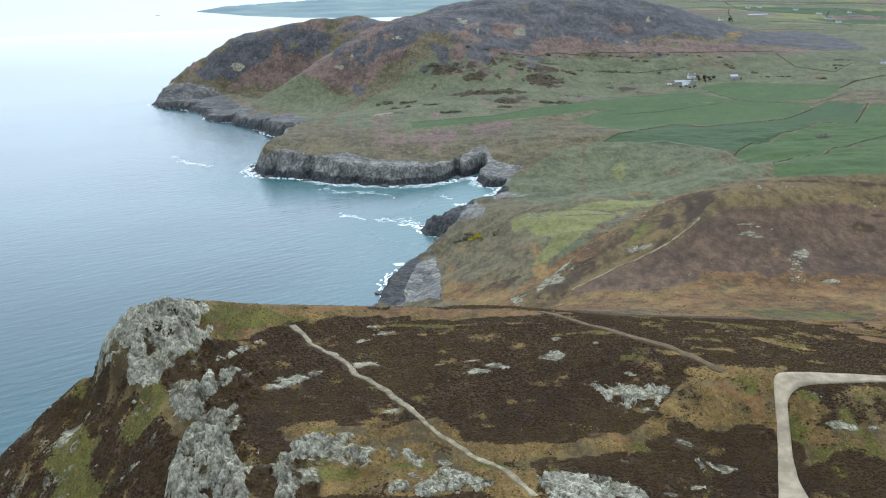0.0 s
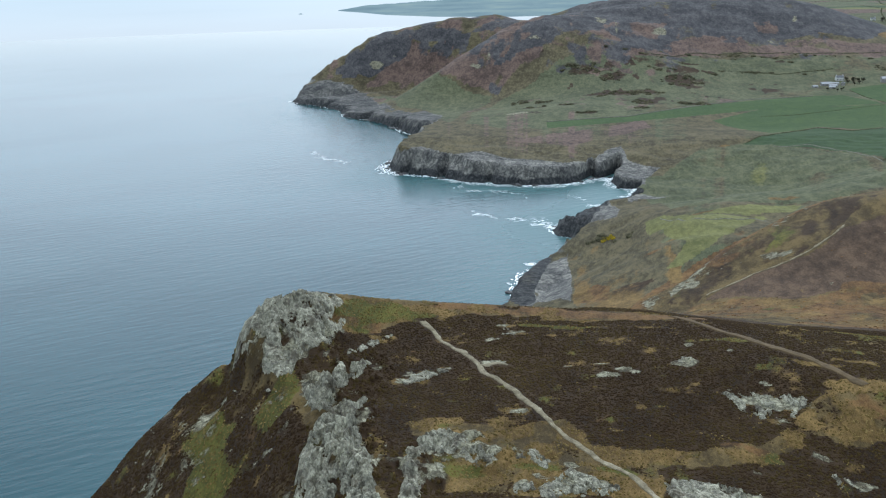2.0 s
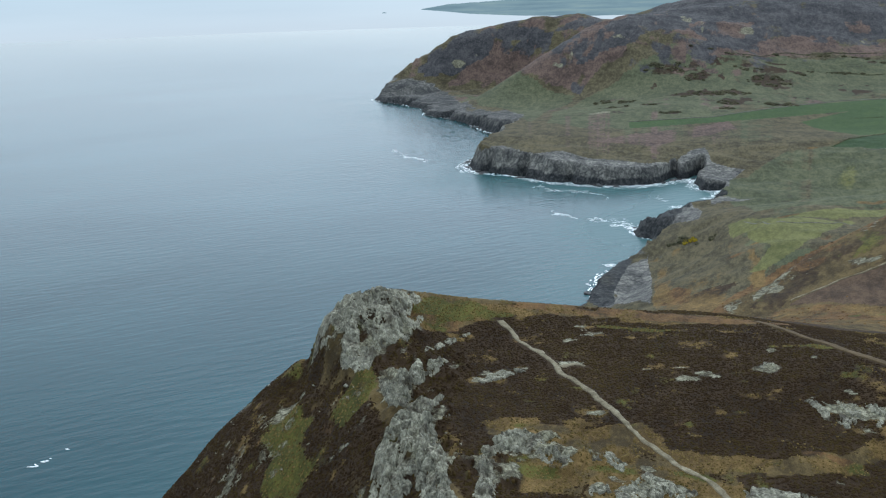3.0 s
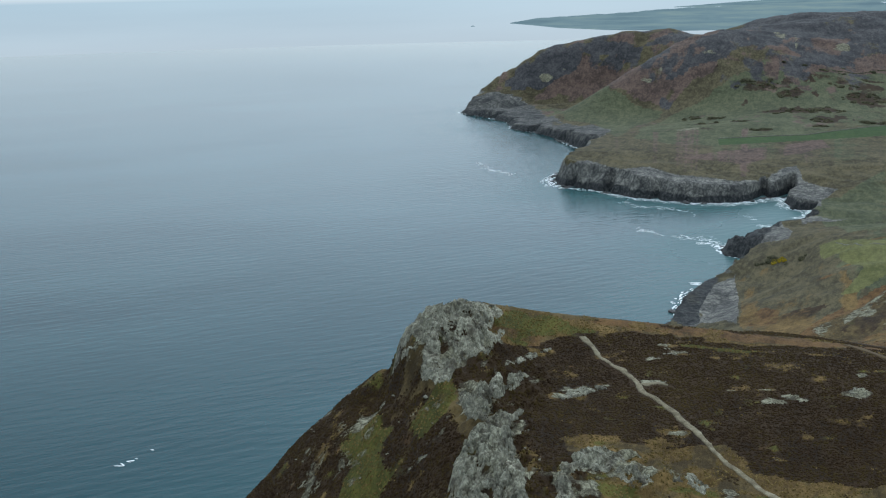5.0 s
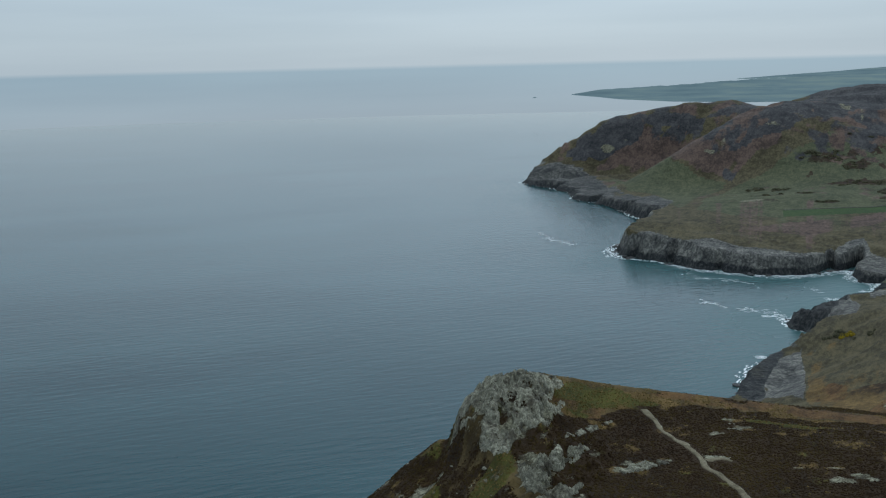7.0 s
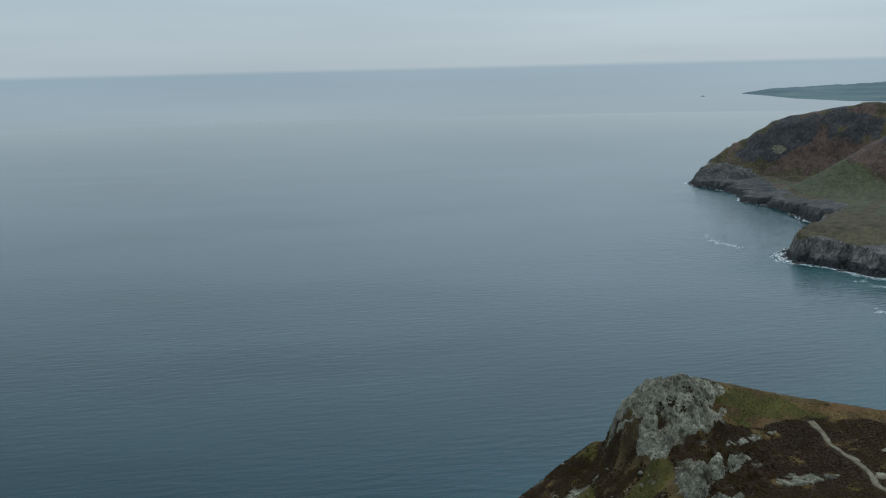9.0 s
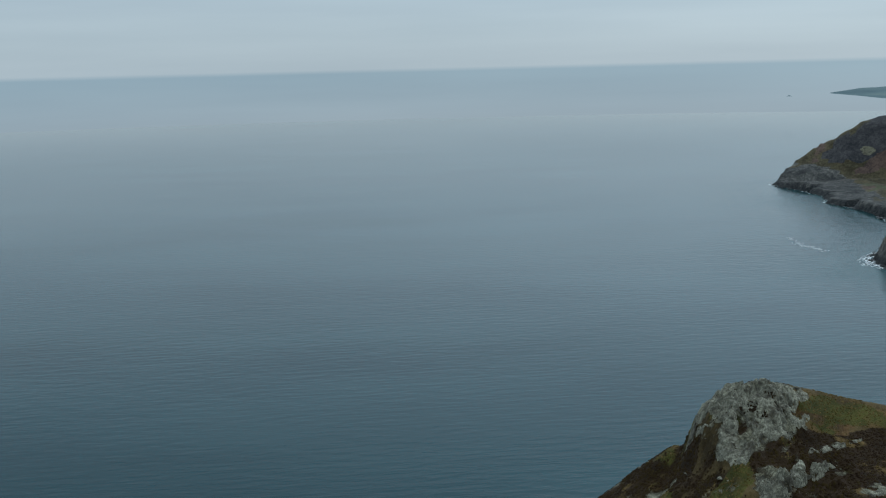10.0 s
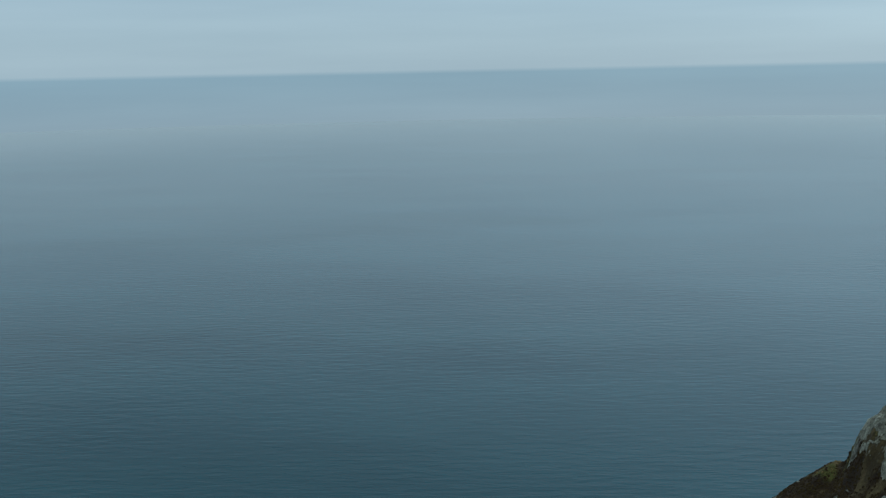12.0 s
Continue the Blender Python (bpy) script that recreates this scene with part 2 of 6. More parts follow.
ROCK_FAR = [
    (42, 2026, 12.7, 28.6), (67, 2001, 6.3, 29.9), (145, 2005, 12.6, 15.5), (-69, 1910, 14.0, 8.9), (-152, 1864, 7.9, 7.7), (408, 2144, 4.6, 16.9), (350, 2030, 6.5, 8.5), (-179, 1850, 11.7, 6.7),
    (-383, 2085, 15.6, 8.0), (-345, 2121, 15.8, 4.0), (-78, 1522, 16.1, 10.8),
]
# fields, as outlines in the plan
FIELD_OVAL = [
    (415, 1720), (472, 1741), (605, 1632), (580, 1575), (532, 1503), (459, 1517), (424, 1558), (412, 1644),
]
FIELD_STRIP = [
    (-35, 1372), (-38, 1425), (62, 1458), (191, 1575), (332, 1663), (390, 1651), (422, 1546), (259, 1539),
    (180, 1487), (61, 1417),
]
FIELD_WIDE = [
    (179, 1441), (256, 1538), (424, 1539), (510, 1466), (436, 1350), (328, 1304), (291, 1352), (226, 1281),
    (205, 1352), (187, 1404),
]
FIELD_DARK = [
    (185, 1219), (221, 1257), (288, 1339), (317, 1289), (431, 1340), (533, 1482), (561, 1426), (491, 1269),
    (458, 1301), (292, 1054), (282, 1101), (245, 1170),
]
FIELD_FOLD = [
    (290, 1045), (451, 1281), (489, 1264), (568, 1423), (629, 1349), (538, 1150), (358, 988), (265, 843),
    (281, 968),
]
FIELD_BROW = [
    (259, 832), (266, 838), (361, 979), (536, 1144), (361, 766), (187, 447), (167, 450), (253, 802),
]
PASTURE_PALE = [
    (613, 1654), (742, 1688), (674, 1530), (594, 1588),
]
PASTURE_UPPER = [
    (605, 1958), (723, 1977), (698, 1843), (638, 1768), (615, 1877),
]
PASTURE_EAST = [
    (681, 1813), (780, 1779), (742, 1688), (624, 1685),
]
PASTURE_FOOT = [
    (-15, 1845), (14, 1886), (222, 1914), (402, 1919), (406, 1894), (217, 1867),
]
# stretches of one cover, as outlines in the plan
GRASS_STRIP = [(85.5, 288.3), (92.8, 291.2), (108.3, 283.9), (115.6, 277.6), (110.1, 265.1), (107.0, 267.2), (101.1, 267.4), (89.5, 259.3), (84.4, 270.8)]
OLIVE_HEATH = [(40, 238), (60, 238), (96.3, 223.1), (87.0, 200.3), (72.4, 197.4), (62.3, 193.9), (53.6, 194.3), (46.1, 210.3)]
MOSS_GULLY = [(-59.7, 190.8), (-53.5, 191.3), (-52.4, 187.9), (-53.5, 182.3), (-56.1, 179.0), (-57.4, 178.7), (-59.2, 184.6)]
MOSS_SLOPE = [(-78.7, 199.2), (-70.1, 194.0), (-64.9, 188.6), (-67.4, 184.5), (-62.6, 175.0), (-62.5, 169.7), (-73.9, 177.9), (-74.3, 183.6), (-74.4, 188.6)]
MOSS_BROW = [(-48.5, 214.0), (-46.6, 219.6), (-38.8, 227.5), (-37.1, 232.0), (-42.0, 234.0), (-50.0, 231.0), (-51.6, 226.6), (-47.6, 225.4)]
GRASS_TOP = [
    (-29, 174), (-23, 180), (-17, 178), (-9, 177), (-2, 182), (4, 169), (10, 170), (16, 172),
    (28, 174), (36, 179), (41, 184), (48, 192), (53, 195), (63, 196), (57, 174), (54, 176),
    (42, 178), (35, 173), (28, 169), (20, 168), (13, 165), (15, 160), (14, 152), (-21, 149),
    (-21, 161),
]
LING_HILL = [
    (46, 371), (64, 385), (83, 389), (100, 409), (120, 417), (156, 419), (185, 401), (149, 319),
    (126, 323), (113, 338), (106, 358), (90, 355), (69, 348),
]
GRASS_EAST = [
    (63, 184), (66, 186), (84, 192), (89, 187), (79, 164), (68, 170), (60, 166), (59, 171),
]
BROW = [
    (-195, 737), (-34, 237), (-11, 240), (15, 245), (28, 236), (22, 232), (2, 232), (-18, 233),
    (-34, 229), (-40, 220), (-48, 213), (-54, 217),
]
SLOPE_TAN = [
    (28, 786), (61, 644), (59, 426), (38, 403), (24, 391), (-2, 611), (2, 766),
]
VALE = [
    (68, 1074), (141, 1211), (188, 1230), (280, 1104), (247, 832), (189, 790), (158, 780), (77, 809),
]
BRACKEN_BAND = [
    (36, 376), (69, 346), (90, 354), (106, 356), (113, 336), (125, 321), (147, 315), (107, 228),
    (91, 232), (81, 263), (60, 304), (25, 262),
]
SUMMIT_HILL = [
    (-74, 1950), (-60, 2100), (-16, 2315), (43, 2400), (122, 2450), (390, 2420), (520, 2330), (620, 2260), (700, 2230), (660, 2190),
    (602, 2187), (524, 2056), (494, 2063), (432, 2070), (374, 2047), (322, 2050), (267, 2036), (222, 2008), (154, 1935), (103, 1897),
    (75, 1947), (26, 1957), (-4, 1930), (-39, 1901), (-82, 1865), (-130, 1844), (-147, 1842), (-121, 1861), (-83, 1903),
]
SUMMIT_EAST = [
    (563, 2057), (668, 2269), (816, 2586), (857, 2475), (831, 2203), (779, 1980), (699, 1979), (638, 2035), (582, 2036),
]
SUMMIT_KNOLL = [
    (-468, 2065), (-437, 2102), (-380, 2146), (-340, 2183), (-295, 2177), (-237, 2182), (-213, 2204), (-161, 2208), (-110, 2229), (-146, 2171),
    (-171, 2160), (-210, 2161), (-215, 2136), (-247, 2139), (-286, 2154), (-317, 2149), (-334, 2125), (-362, 2099), (-371, 2073), (-411, 2054),
    (-446, 2044),
]
SUMMIT_TUFT = [
    (-281, 2130), (-260, 2145), (-240, 2129), (-258, 2117), (-277, 2119),
]
SUMMIT_PATCH = [
    (-144, 1807), (-126, 1811), (-113, 1790), (-124, 1771), (-143, 1786),
]
RUSSET_KNOLL = [
    (-412, 2039), (-371, 2073), (-362, 2096), (-334, 2123), (-311, 2147), (-283, 2150), (-281, 2119), (-233, 2114), (-270, 2101), (-329, 2074),
    (-385, 2036),
]
RUSSET_CREST = [
    (-290, 2194), (-252, 2207), (-188, 2222), (-154, 2195), (-198, 2181), (-210, 2167), (-250, 2178),
]
RUSSET_SPUR = [
    (-59, 1945), (-70, 2080), (-120, 2060), (-150, 2010), (-185, 1950), (-222, 1880), (-235, 1840), (-202, 1814), (-157, 1796), (-124, 1773),
    (-109, 1806), (-94, 1835), (-66, 1859), (-56, 1892), (-50, 1920),
]
RUSSET_FACE = [
    (18, 1945), (49, 1997), (110, 2050), (166, 2068), (138, 1976), (75, 1933), (47, 1932),
]
RUSSET_SCAR = [
    (329, 2108), (360, 2126), (378, 2097), (370, 2069), (338, 2064),
]
RUSSET_FOOT = [
    (79, 1887), (199, 1996), (258, 2030), (295, 2027), (307, 1985), (409, 2043), (493, 2030), (584, 2042), (706, 1963), (522, 1947),
    (282, 1936), (78, 1871),
]
RUSSET_VALE = [
    (-64, 1260), (-42, 1291), (-15, 1341), (31, 1378), (98, 1422), (100, 1354), (65, 1320), (29, 1288), (-14, 1248),
]
STRAW_SADDLE = [
    (434, 2108), (482, 2148), (537, 2161), (651, 2282), (572, 2091), (490, 2068), (448, 2050),
]
GRASS_VALLEY = [
    (-365, 1900), (-330, 1990), (-240, 1850), (-236, 1827), (-202, 1811), (-178, 1787), (-134, 1765), (-140, 1696), (-162, 1604), (-163, 1438),
    (-229, 1673), (-275, 1711),
]
GRASS_SLOPE = [
    (-145, 1430), (-144, 1628), (-112, 1752), (-71, 1790), (-44, 1827), (-22, 1851), (39, 1871), (131, 1889), (100, 1454), (28, 1418),
    (-35, 1365), (-98, 1380),
]
CLIFF_KNOLL = [
    (-545, 1955), (-535, 2020), (-504, 2028), (-476, 2039), (-425, 2027), (-368, 1938), (-313, 1755), (-257, 1661), (-234, 1674), (-188, 1580),
    (-185, 1480), (-225, 1480), (-269, 1570), (-385, 1715), (-470, 1870),
]
CLIFF_BAY = [
    (-236, 1240), (-215, 1262), (-189, 1224), (-172, 1241), (-137, 1193), (-109, 1207), (-79, 1190), (-49, 1177), (-14, 1167), (22, 1190),
    (26, 1201), (46, 1241), (55, 1248), (60, 1190), (79, 1155), (73, 1071), (54, 1098), (35, 1140), (7, 1120), (-83, 1120),
    (-169, 1170),
]
CLIFF_INLET = [
    (44, 1205), (71, 1174), (93, 1162), (76, 1121), (63, 1056), (56, 1031), (70, 1035), (94, 1016), (52, 994), (48, 1059),
    (45, 1117),
]
CLIFF_SLAB = [
    (-29, 673), (-27, 738), (-15, 796), (-5, 806), (-1, 734), (-3, 605),
]
CLIFF_POINT = [
    (5, 890), (35, 850), (45, 940), (30, 1010), (10, 960),
]
WET_POINT = [
    (-28, 900), (12, 890), (22, 930), (28, 1005), (-25, 950),
]
WET_LEDGE = [(20, 1000), (30, 1035), (62, 1075), (72, 1052), (45, 1010)]
WET_SLAB = [
    (-50, 690), (-48, 740), (-35, 775), (-20, 806), (-17, 800), (-24, 742), (-28, 712), (-28, 667),
]
MEADOW_SHELF = [
    (52, 799), (62, 793), (82, 775), (96, 756), (104, 727), (125, 738), (128, 732), (107, 685), (96, 662), (84, 638),
    (76, 625), (64, 612), (51, 608), (60, 630), (71, 654), (58, 690), (51, 760),
]
STRAW_SHELF = [
    (93, 765), (106, 771), (136, 778), (156, 777), (143, 749), (125, 741), (106, 746),
]
SLOPE_SHADE = [
    (19, 582), (24, 606), (37, 604), (47, 595), (36, 581), (27, 561),
]
BRACKEN_STREAK = [
    (28, 544), (42, 573), (56, 595), (67, 608), (83, 625), (96, 635), (101, 641), (115, 600), (85, 540), (60, 490),
    (40, 470),
]
BRACKEN_TOE = [
    (-1, 618), (13, 634), (20, 615), (17, 578), (-1, 601),
]
SLOPE_OLIVE = [
    (30, 380), (37, 394), (50, 412), (67, 426), (91, 452), (112, 453), (120, 443), (102, 413), (87, 400), (79, 391),
    (66, 393), (57, 390), (48, 379), (45, 375), (40, 369),
]
ROCK_BAND = [
    (33, 399), (42, 410), (51, 420), (61, 432), (68, 435), (67, 426), (58, 418), (50, 411), (42, 403), (34, 388),
]
ROCK_SPREAD = [
    (64, 407), (71, 407), (81, 397), (79, 393), (70, 398), (64, 402),
]
# worn ways
PATH_MAIN = [
    (-33.8, 226.7), (-32.0, 224.4), (-30.2, 222.5), (-29.7, 219.8), (-27.0, 216.0), (-22.7, 211.6), (-20.3, 207.1), (-17.9, 201.2),
    (-14.9, 198.1), (-11.3, 192.9), (-7.4, 185.3), (-3.2, 177.2), (0.7, 171.0), (3.9, 166.2), (9.7, 160.6), (13.1, 152.3),
]
PATH_SECOND = [
    (22.1, 240.1), (25.9, 232.3), (31.0, 222.6), (37.0, 214.6), (41.7, 208.5), (46.3, 202.9), (49.5, 197.5), (52.6, 192.6),
]
PATH_HILL = [
    (100.9, 412.8), (96.6, 406.3), (86.8, 395.9), (77.1, 389.5), (64.2, 387.3), (53.9, 381.6), (46.5, 377.0),
]
PATH_SPUR = [
    (-18.3, 204.7), (-15.9, 206.6), (-13.4, 205.7),
]
ROAD_LEFT = [
    (51.9, 154.4), (55.8, 167.7), (58.1, 176.3), (60.0, 184.5), (61.1, 189.0), (62.5, 191.0), (64.7, 191.8), (70.3, 193.8),
    (77.7, 196.1), (86.5, 199.1), (95.5, 201.2),
]
ROAD_RIGHT = [
    (57.6, 154.9), (57.7, 163.0), (58.7, 169.2), (60.3, 176.2), (61.7, 182.3), (63.2, 184.9), (65.5, 187.1), (69.1, 188.7),
    (76.1, 191.8), (85.3, 196.0), (94.4, 198.7),
]
# hedges and field walls
HEDGE_DARK = [
    (185, 1219), (221, 1257), (288, 1339), (317, 1289), (431, 1340), (490, 1418),
]
HEDGE_FOLD = [
    (287, 1046), (344, 1141), (390, 1200), (453, 1288), (489, 1264), (566, 1428),
]
HEDGE_BROW = [
    (263, 844), (314, 910), (358, 980), (407, 1045), (466, 1120), (529, 1152),
]
HEDGE_OVAL = [
    (411, 1702), (415, 1614), (426, 1547), (457, 1511), (510, 1466), (552, 1510), (596, 1566),
]
HEDGE_WIDE = [
    (245, 1471), (296, 1479), (351, 1506), (422, 1534),
]
HEDGE_HILLFOOT = [
    (122, 1890), (241, 1946), (383, 1956), (454, 1962), (526, 1970), (613, 1983),
]
HEDGE_UPPER = [
    (252, 1851), (339, 1841), (398, 1859), (422, 1866),
]
HEDGE_EAST = [
    (596, 1607), (635, 1659), (696, 1691), (763, 1726),
]
HEDGE_FARLEFT = [
    (605, 1958), (602, 1837), (641, 1761), (691, 1826),
]
WALL_STRIP = [
    (-38, 1425), (16, 1443), (70, 1462), (182, 1569), (258, 1631), (348, 1655),
]
WALL_LOW = [
    (62, 784), (82, 705), (105, 705), (127, 721),
]
WALL_RAVINE = [
    (212, 1188), (249, 1180), (277, 1113), (287, 1042),
]


def spline(spots, stiff=0.0):
    """A thin plate over spot heights, as a function of x and y."""
    p = np.array(spots, float)
    s = 1000.0
    q = p[:, :2] / s
    r2 = ((q[:, None] - q[None]) ** 2).sum(2)
    k = r2 * np.log(r2 + 1e-12) * 0.5 + stiff * np.eye(len(p))
    one = np.c_[np.ones(len(p)), q]
    a = np.block([[k, one], [one.T, np.zeros((3, 3))]])
    w = np.linalg.solve(a, np.r_[p[:, 2], 0, 0, 0])

    def height(x, y):
        x, y = np.asarray(x, float) / s, np.asarray(y, float) / s
        h = w[-3] + w[-2] * x + w[-1] * y
        for (cx, cy), c in zip(q, w):
            d2 = (x - cx) ** 2 + (y - cy) ** 2
            h = h + c * d2 * np.log(d2 + 1e-12) * 0.5
        return h
    return height


def line_distance(x, y, line):
    """Distance to a polyline, positive to the right of its direction."""
    best = np.full(np.shape(x), 1e9)
    side = np.zeros(np.shape(x))
    for (ax, ay), (bx, by) in zip(line, line[1:]):
        dx, dy = bx - ax, by - ay
        n = math.hypot(dx, dy)
        t = np.clip(((x - ax) * dx + (y - ay) * dy) / n ** 2, 0, 1)
        ox, oy = x - ax - t * dx, y - ay - t * dy
        d = np.hypot(ox, oy)
        c = (ox * dy - oy * dx) / n + 1e-9
        # ties at corners go to the segment that the point lies most beside
        new_best = (d < best - 1e-6) | ((np.abs(d - best) <= 1e-6) & (np.abs(c) > np.abs(side)))
        side = np.where(new_best, c, side)
        best = np.minimum(best, d)
    return np.where(side > 0, best, -best)


def value_noise(x, y, seed=0):
    """Smooth noise of unit cells, about -1 to 1."""
    xi, yi = np.floor(x), np.floor(y)
    fx, fy = x - xi, y - yi
    fx, fy = fx * fx * fx * (fx * (fx * 6 - 15) + 10), fy * fy * fy * (fy * (fy * 6 - 15) + 10)

    def h(a, b):
        n = (a.astype(np.int64) * 374761393 + b.astype(np.int64) * 668265263 + seed * 974711) & 0xFFFFFFFF
        n = ((n ^ (n >> 13)) * 1274126177) & 0xFFFFFFFF
        return ((n ^ (n >> 16)) & 0xFFFF) / 32767.5 - 1
    return (h(xi, yi) * (1 - fx) + h(xi + 1, yi) * fx) * (1 - fy) + (h(xi, yi + 1) * (1 - fx) + h(xi + 1, yi + 1) * fx) * fy


def fractal(x, y, size, octaves=4, seed=0, gain=0.5):
    total, amp, norm = 0.0, 1.0, 0.0
    for k in range(octaves):
        total = total + amp * value_noise(x / size + 17.3 * k, y / size - 9.1 * k, seed + k)
        norm += amp
        amp *= gain
        size *= 0.47
    return total / norm


def step(a, b, v):
    t = np.clip((v - a) / (b - a), 0, 1)
    return t * t * (3 - 2 * t)


upland = spline(UPLAND + UPLAND_HILL + [(1500, 300, 100), (1500, -1500, 60), (-300, -1500, 60), (-300, 200, 143), (-90, 214, 146)])
lowland = spline(LOWLAND + LOWLAND_BAY + MOUNTAIN + FARLAND)


def smooth_max(a, b, k):
    h = np.clip(0.5 + 0.5 * (a - b) / k, 0, 1)
    return b * (1 - h) + a * h + k * h * (1 - h)


def ovals(x, y, spots, fade=0.45):
    """1 inside the ellipses, falling to 0 outside them. Their depth runs along the line of sight from the hilltop."""
    best = np.zeros(np.shape(x))
    for cx, cy, a, b in spots:
        n = math.hypot(cx, cy)
        s, c = cx / n, cy / n
        u, v = (x - cx) * c - (y - cy) * s, (x - cx) * s + (y - cy) * c
        rho = np.sqrt((u / a) ** 2 + (v / b) ** 2)
        best = np.maximum(best, step(1 + fade, 1 - fade, rho))
    return best


def crags(x, y, size, seed):
    """Ridged noise, 0 to 1, with sharp crests and flat ledges."""
    a = 1 - np.abs(fractal(x, y, size, 4, seed, 0.55)) * 2.2
    return np.clip(a, 0, 1)


def relief(x, y):
    """Height of the land, with the distances inside the shore and outside the brink."""
    wob = fractal(x, y, 60, 4, 3)
    shore = line_distance(x, y, COAST) + wob * np.clip(6 + 0.003 * np.abs(y), 6, 10) + fractal(x, y, 17, 3, 14) * 4
    brink = -line_distance(x, y, BRINK) + fractal(x, y, 22, 4, 5) * 2.2
    out = np.maximum(brink, 0)
    west = step(262, 215, y) * step(60, -40, x)
    slope = 1.15 - 0.08 * west
    fall = np.where(out < 8, out ** 2 / 16, out - 4) * slope + 7 * step(0, 6, out) * np.exp(-((x + 64) / 22) ** 2 - ((y - 208) / 18) ** 2)
    knob = 5.2 * np.exp(-((x + 61) / 12) ** 2 - ((y - 217) / 16) ** 2)
    bare = ovals(x, y, ROCK_BRINK + ROCK_BRINK_FOOT) * step(300, 260, y)
    flank = step(2, 12, brink) * step(300, 250, y) * step(0.15, 0.5, fractal(x, y, 16, 4, 41))
    fall = fall - bare * (crags(x * 1.3, y, 6.5, 61) * 1.9 - 0.7) - flank * crags(x, y, 5, 71) * 1.6
    notch = 2.6 * np.exp(-((x + 74.6) / 2.3) ** 2 - ((y - 212) / 14) ** 2)
    high = upland(x, y) + knob - notch - fall + fractal(x, y, 30, 4, 8) * 0.8
    folds = (1 - np.abs(fractal(x + y * 0.35, y, 95, 4, 19)) * 2.4) * 3.2 * step(540, 640, y) * step(1330, 1200, y)
    gullies = (1 - np.abs(fractal(x, y, 130, 4, 27)) * 2.2) * 7.0 * step(1750, 1950, y) * step(2500, 2300, y) * step(600, 200, x)
    low = np.maximum(lowland(x, y), 8) + fractal(x, y, 140, 5, 11) * np.clip((y - 500) / 400, 0.3, 1.2) + folds + gullies - 3.0 * step(1900, 2000, y) * step(600, 200, x)
    h = smooth_max(high, low, 8.0)
    for ax, ay, bx, by, half, deep in GULLIES:
        n2 = (bx - ax) ** 2 + (by - ay) ** 2
        t = np.clip(((x - ax) * (bx - ax) + (y - ay) * (by - ay)) / n2, 0, 1)
        d2 = (x - ax - t * (bx - ax)) ** 2 + (y - ay - t * (by - ay)) ** 2
        shore = shore - deep * (1 - 0.5 * t) * np.exp(-d2 / half ** 2)
    ledge = np.exp(-((x - 0) / 38) ** 2 - ((y - 940) / 60) ** 2) + np.exp(-((x - 45) / 16) ** 2 - ((y - 1045) / 16) ** 2)
    cliff = np.where(shore < 18, shore * 1.65, 29.7 + (shore - 18) * 1.1) * (1 - 0.66 * np.clip(ledge, 0, 1))
    cliff = cliff + (crags(x * 1.5, y * 0.7, 30, 21) - 0.5) * np.clip(shore * 0.9, 0, 13)
    h = np.where(shore > 0, np.minimum(h, cliff), np.maximum(shore * 0.8, -12))
    return h, shore, brink


def ground_height(x, y):
    return relief(np.asarray(x, float), np.asarray(y, float))[0]
# ---- end of the lie of the land ----

# ---- materials ----
def material(name):
    m = bpy.data.materials.new(name)
    m.use_nodes = True
    nt = m.node_tree
    b = nt.nodes["Principled BSDF"]
    return m, nt, b


def noise_node(nt, scale, detail=4.0, rough=0.55, vec=None, stretch=None, rot=0.0):
    n = nt.nodes.new("ShaderNodeTexNoise")
    n.inputs["Scale"].default_value, n.inputs["Detail"].default_value, n.inputs["Roughness"].default_value = scale, detail, rough
    if vec is None:
        g = nt.nodes.new("ShaderNodeNewGeometry")
        vec = g.outputs["Position"]
    if stretch:
        mp = nt.nodes.new("ShaderNodeMapping")
        mp.vector_type = "TEXTURE"
        mp.inputs["Rotation"].default_value = (0, 0, rot)
        mp.inputs["Scale"].default_value = stretch
        nt.links.new(vec, mp.inputs["Vector"])
        vec = mp.outputs["Vector"]
    nt.links.new(vec, n.inputs["Vector"])
    return n.outputs["Fac"]


def ramp_node(nt, fac, stops):
    r = nt.nodes.new("ShaderNodeValToRGB")
    el = r.color_ramp.elements
    while len(el) < len(stops):
        el.new(0.5)
    for e, (p, c) in zip(el, stops):
        e.position, e.color = p, (*c, 1)
    nt.links.new(fac, r.inputs["Fac"])
    return r.outputs["Color"]


def math_node(nt, op, a, b=0.0, clamp=False):
    n = nt.nodes.new("ShaderNodeMath")
    n.operation, n.use_clamp = op, clamp
    for i, v in enumerate((a, b)):
        if isinstance(v, (int, float)):
            n.inputs[i].default_value = v
        else:
            nt.links.new(v, n.inputs[i])
    return n.outputs[0]


def mix_node(nt, fac, a, b):
    n = nt.nodes.new("ShaderNodeMix")
    n.data_type = "RGBA"
    for k, v in (("Factor", fac), ("A", a), ("B", b)):
        if isinstance(v, (int, float)):
            n.inputs[k].default_value = v
        elif isinstance(v, tuple):
            n.inputs[k].default_value = (*v, 1)
        else:
            nt.links.new(v, n.inputs[k])
    return n.outputs["Result"]


def bump_node(nt, height, strength, distance, normal=None):
    n = nt.nodes.new("ShaderNodeBump")
    n.inputs["Strength"].default_value, n.inputs["Distance"].default_value = strength, distance
    nt.links.new(height, n.inputs["Height"])
    if normal is not None:
        nt.links.new(normal, n.inputs["Normal"])
    return n.outputs["Normal"]


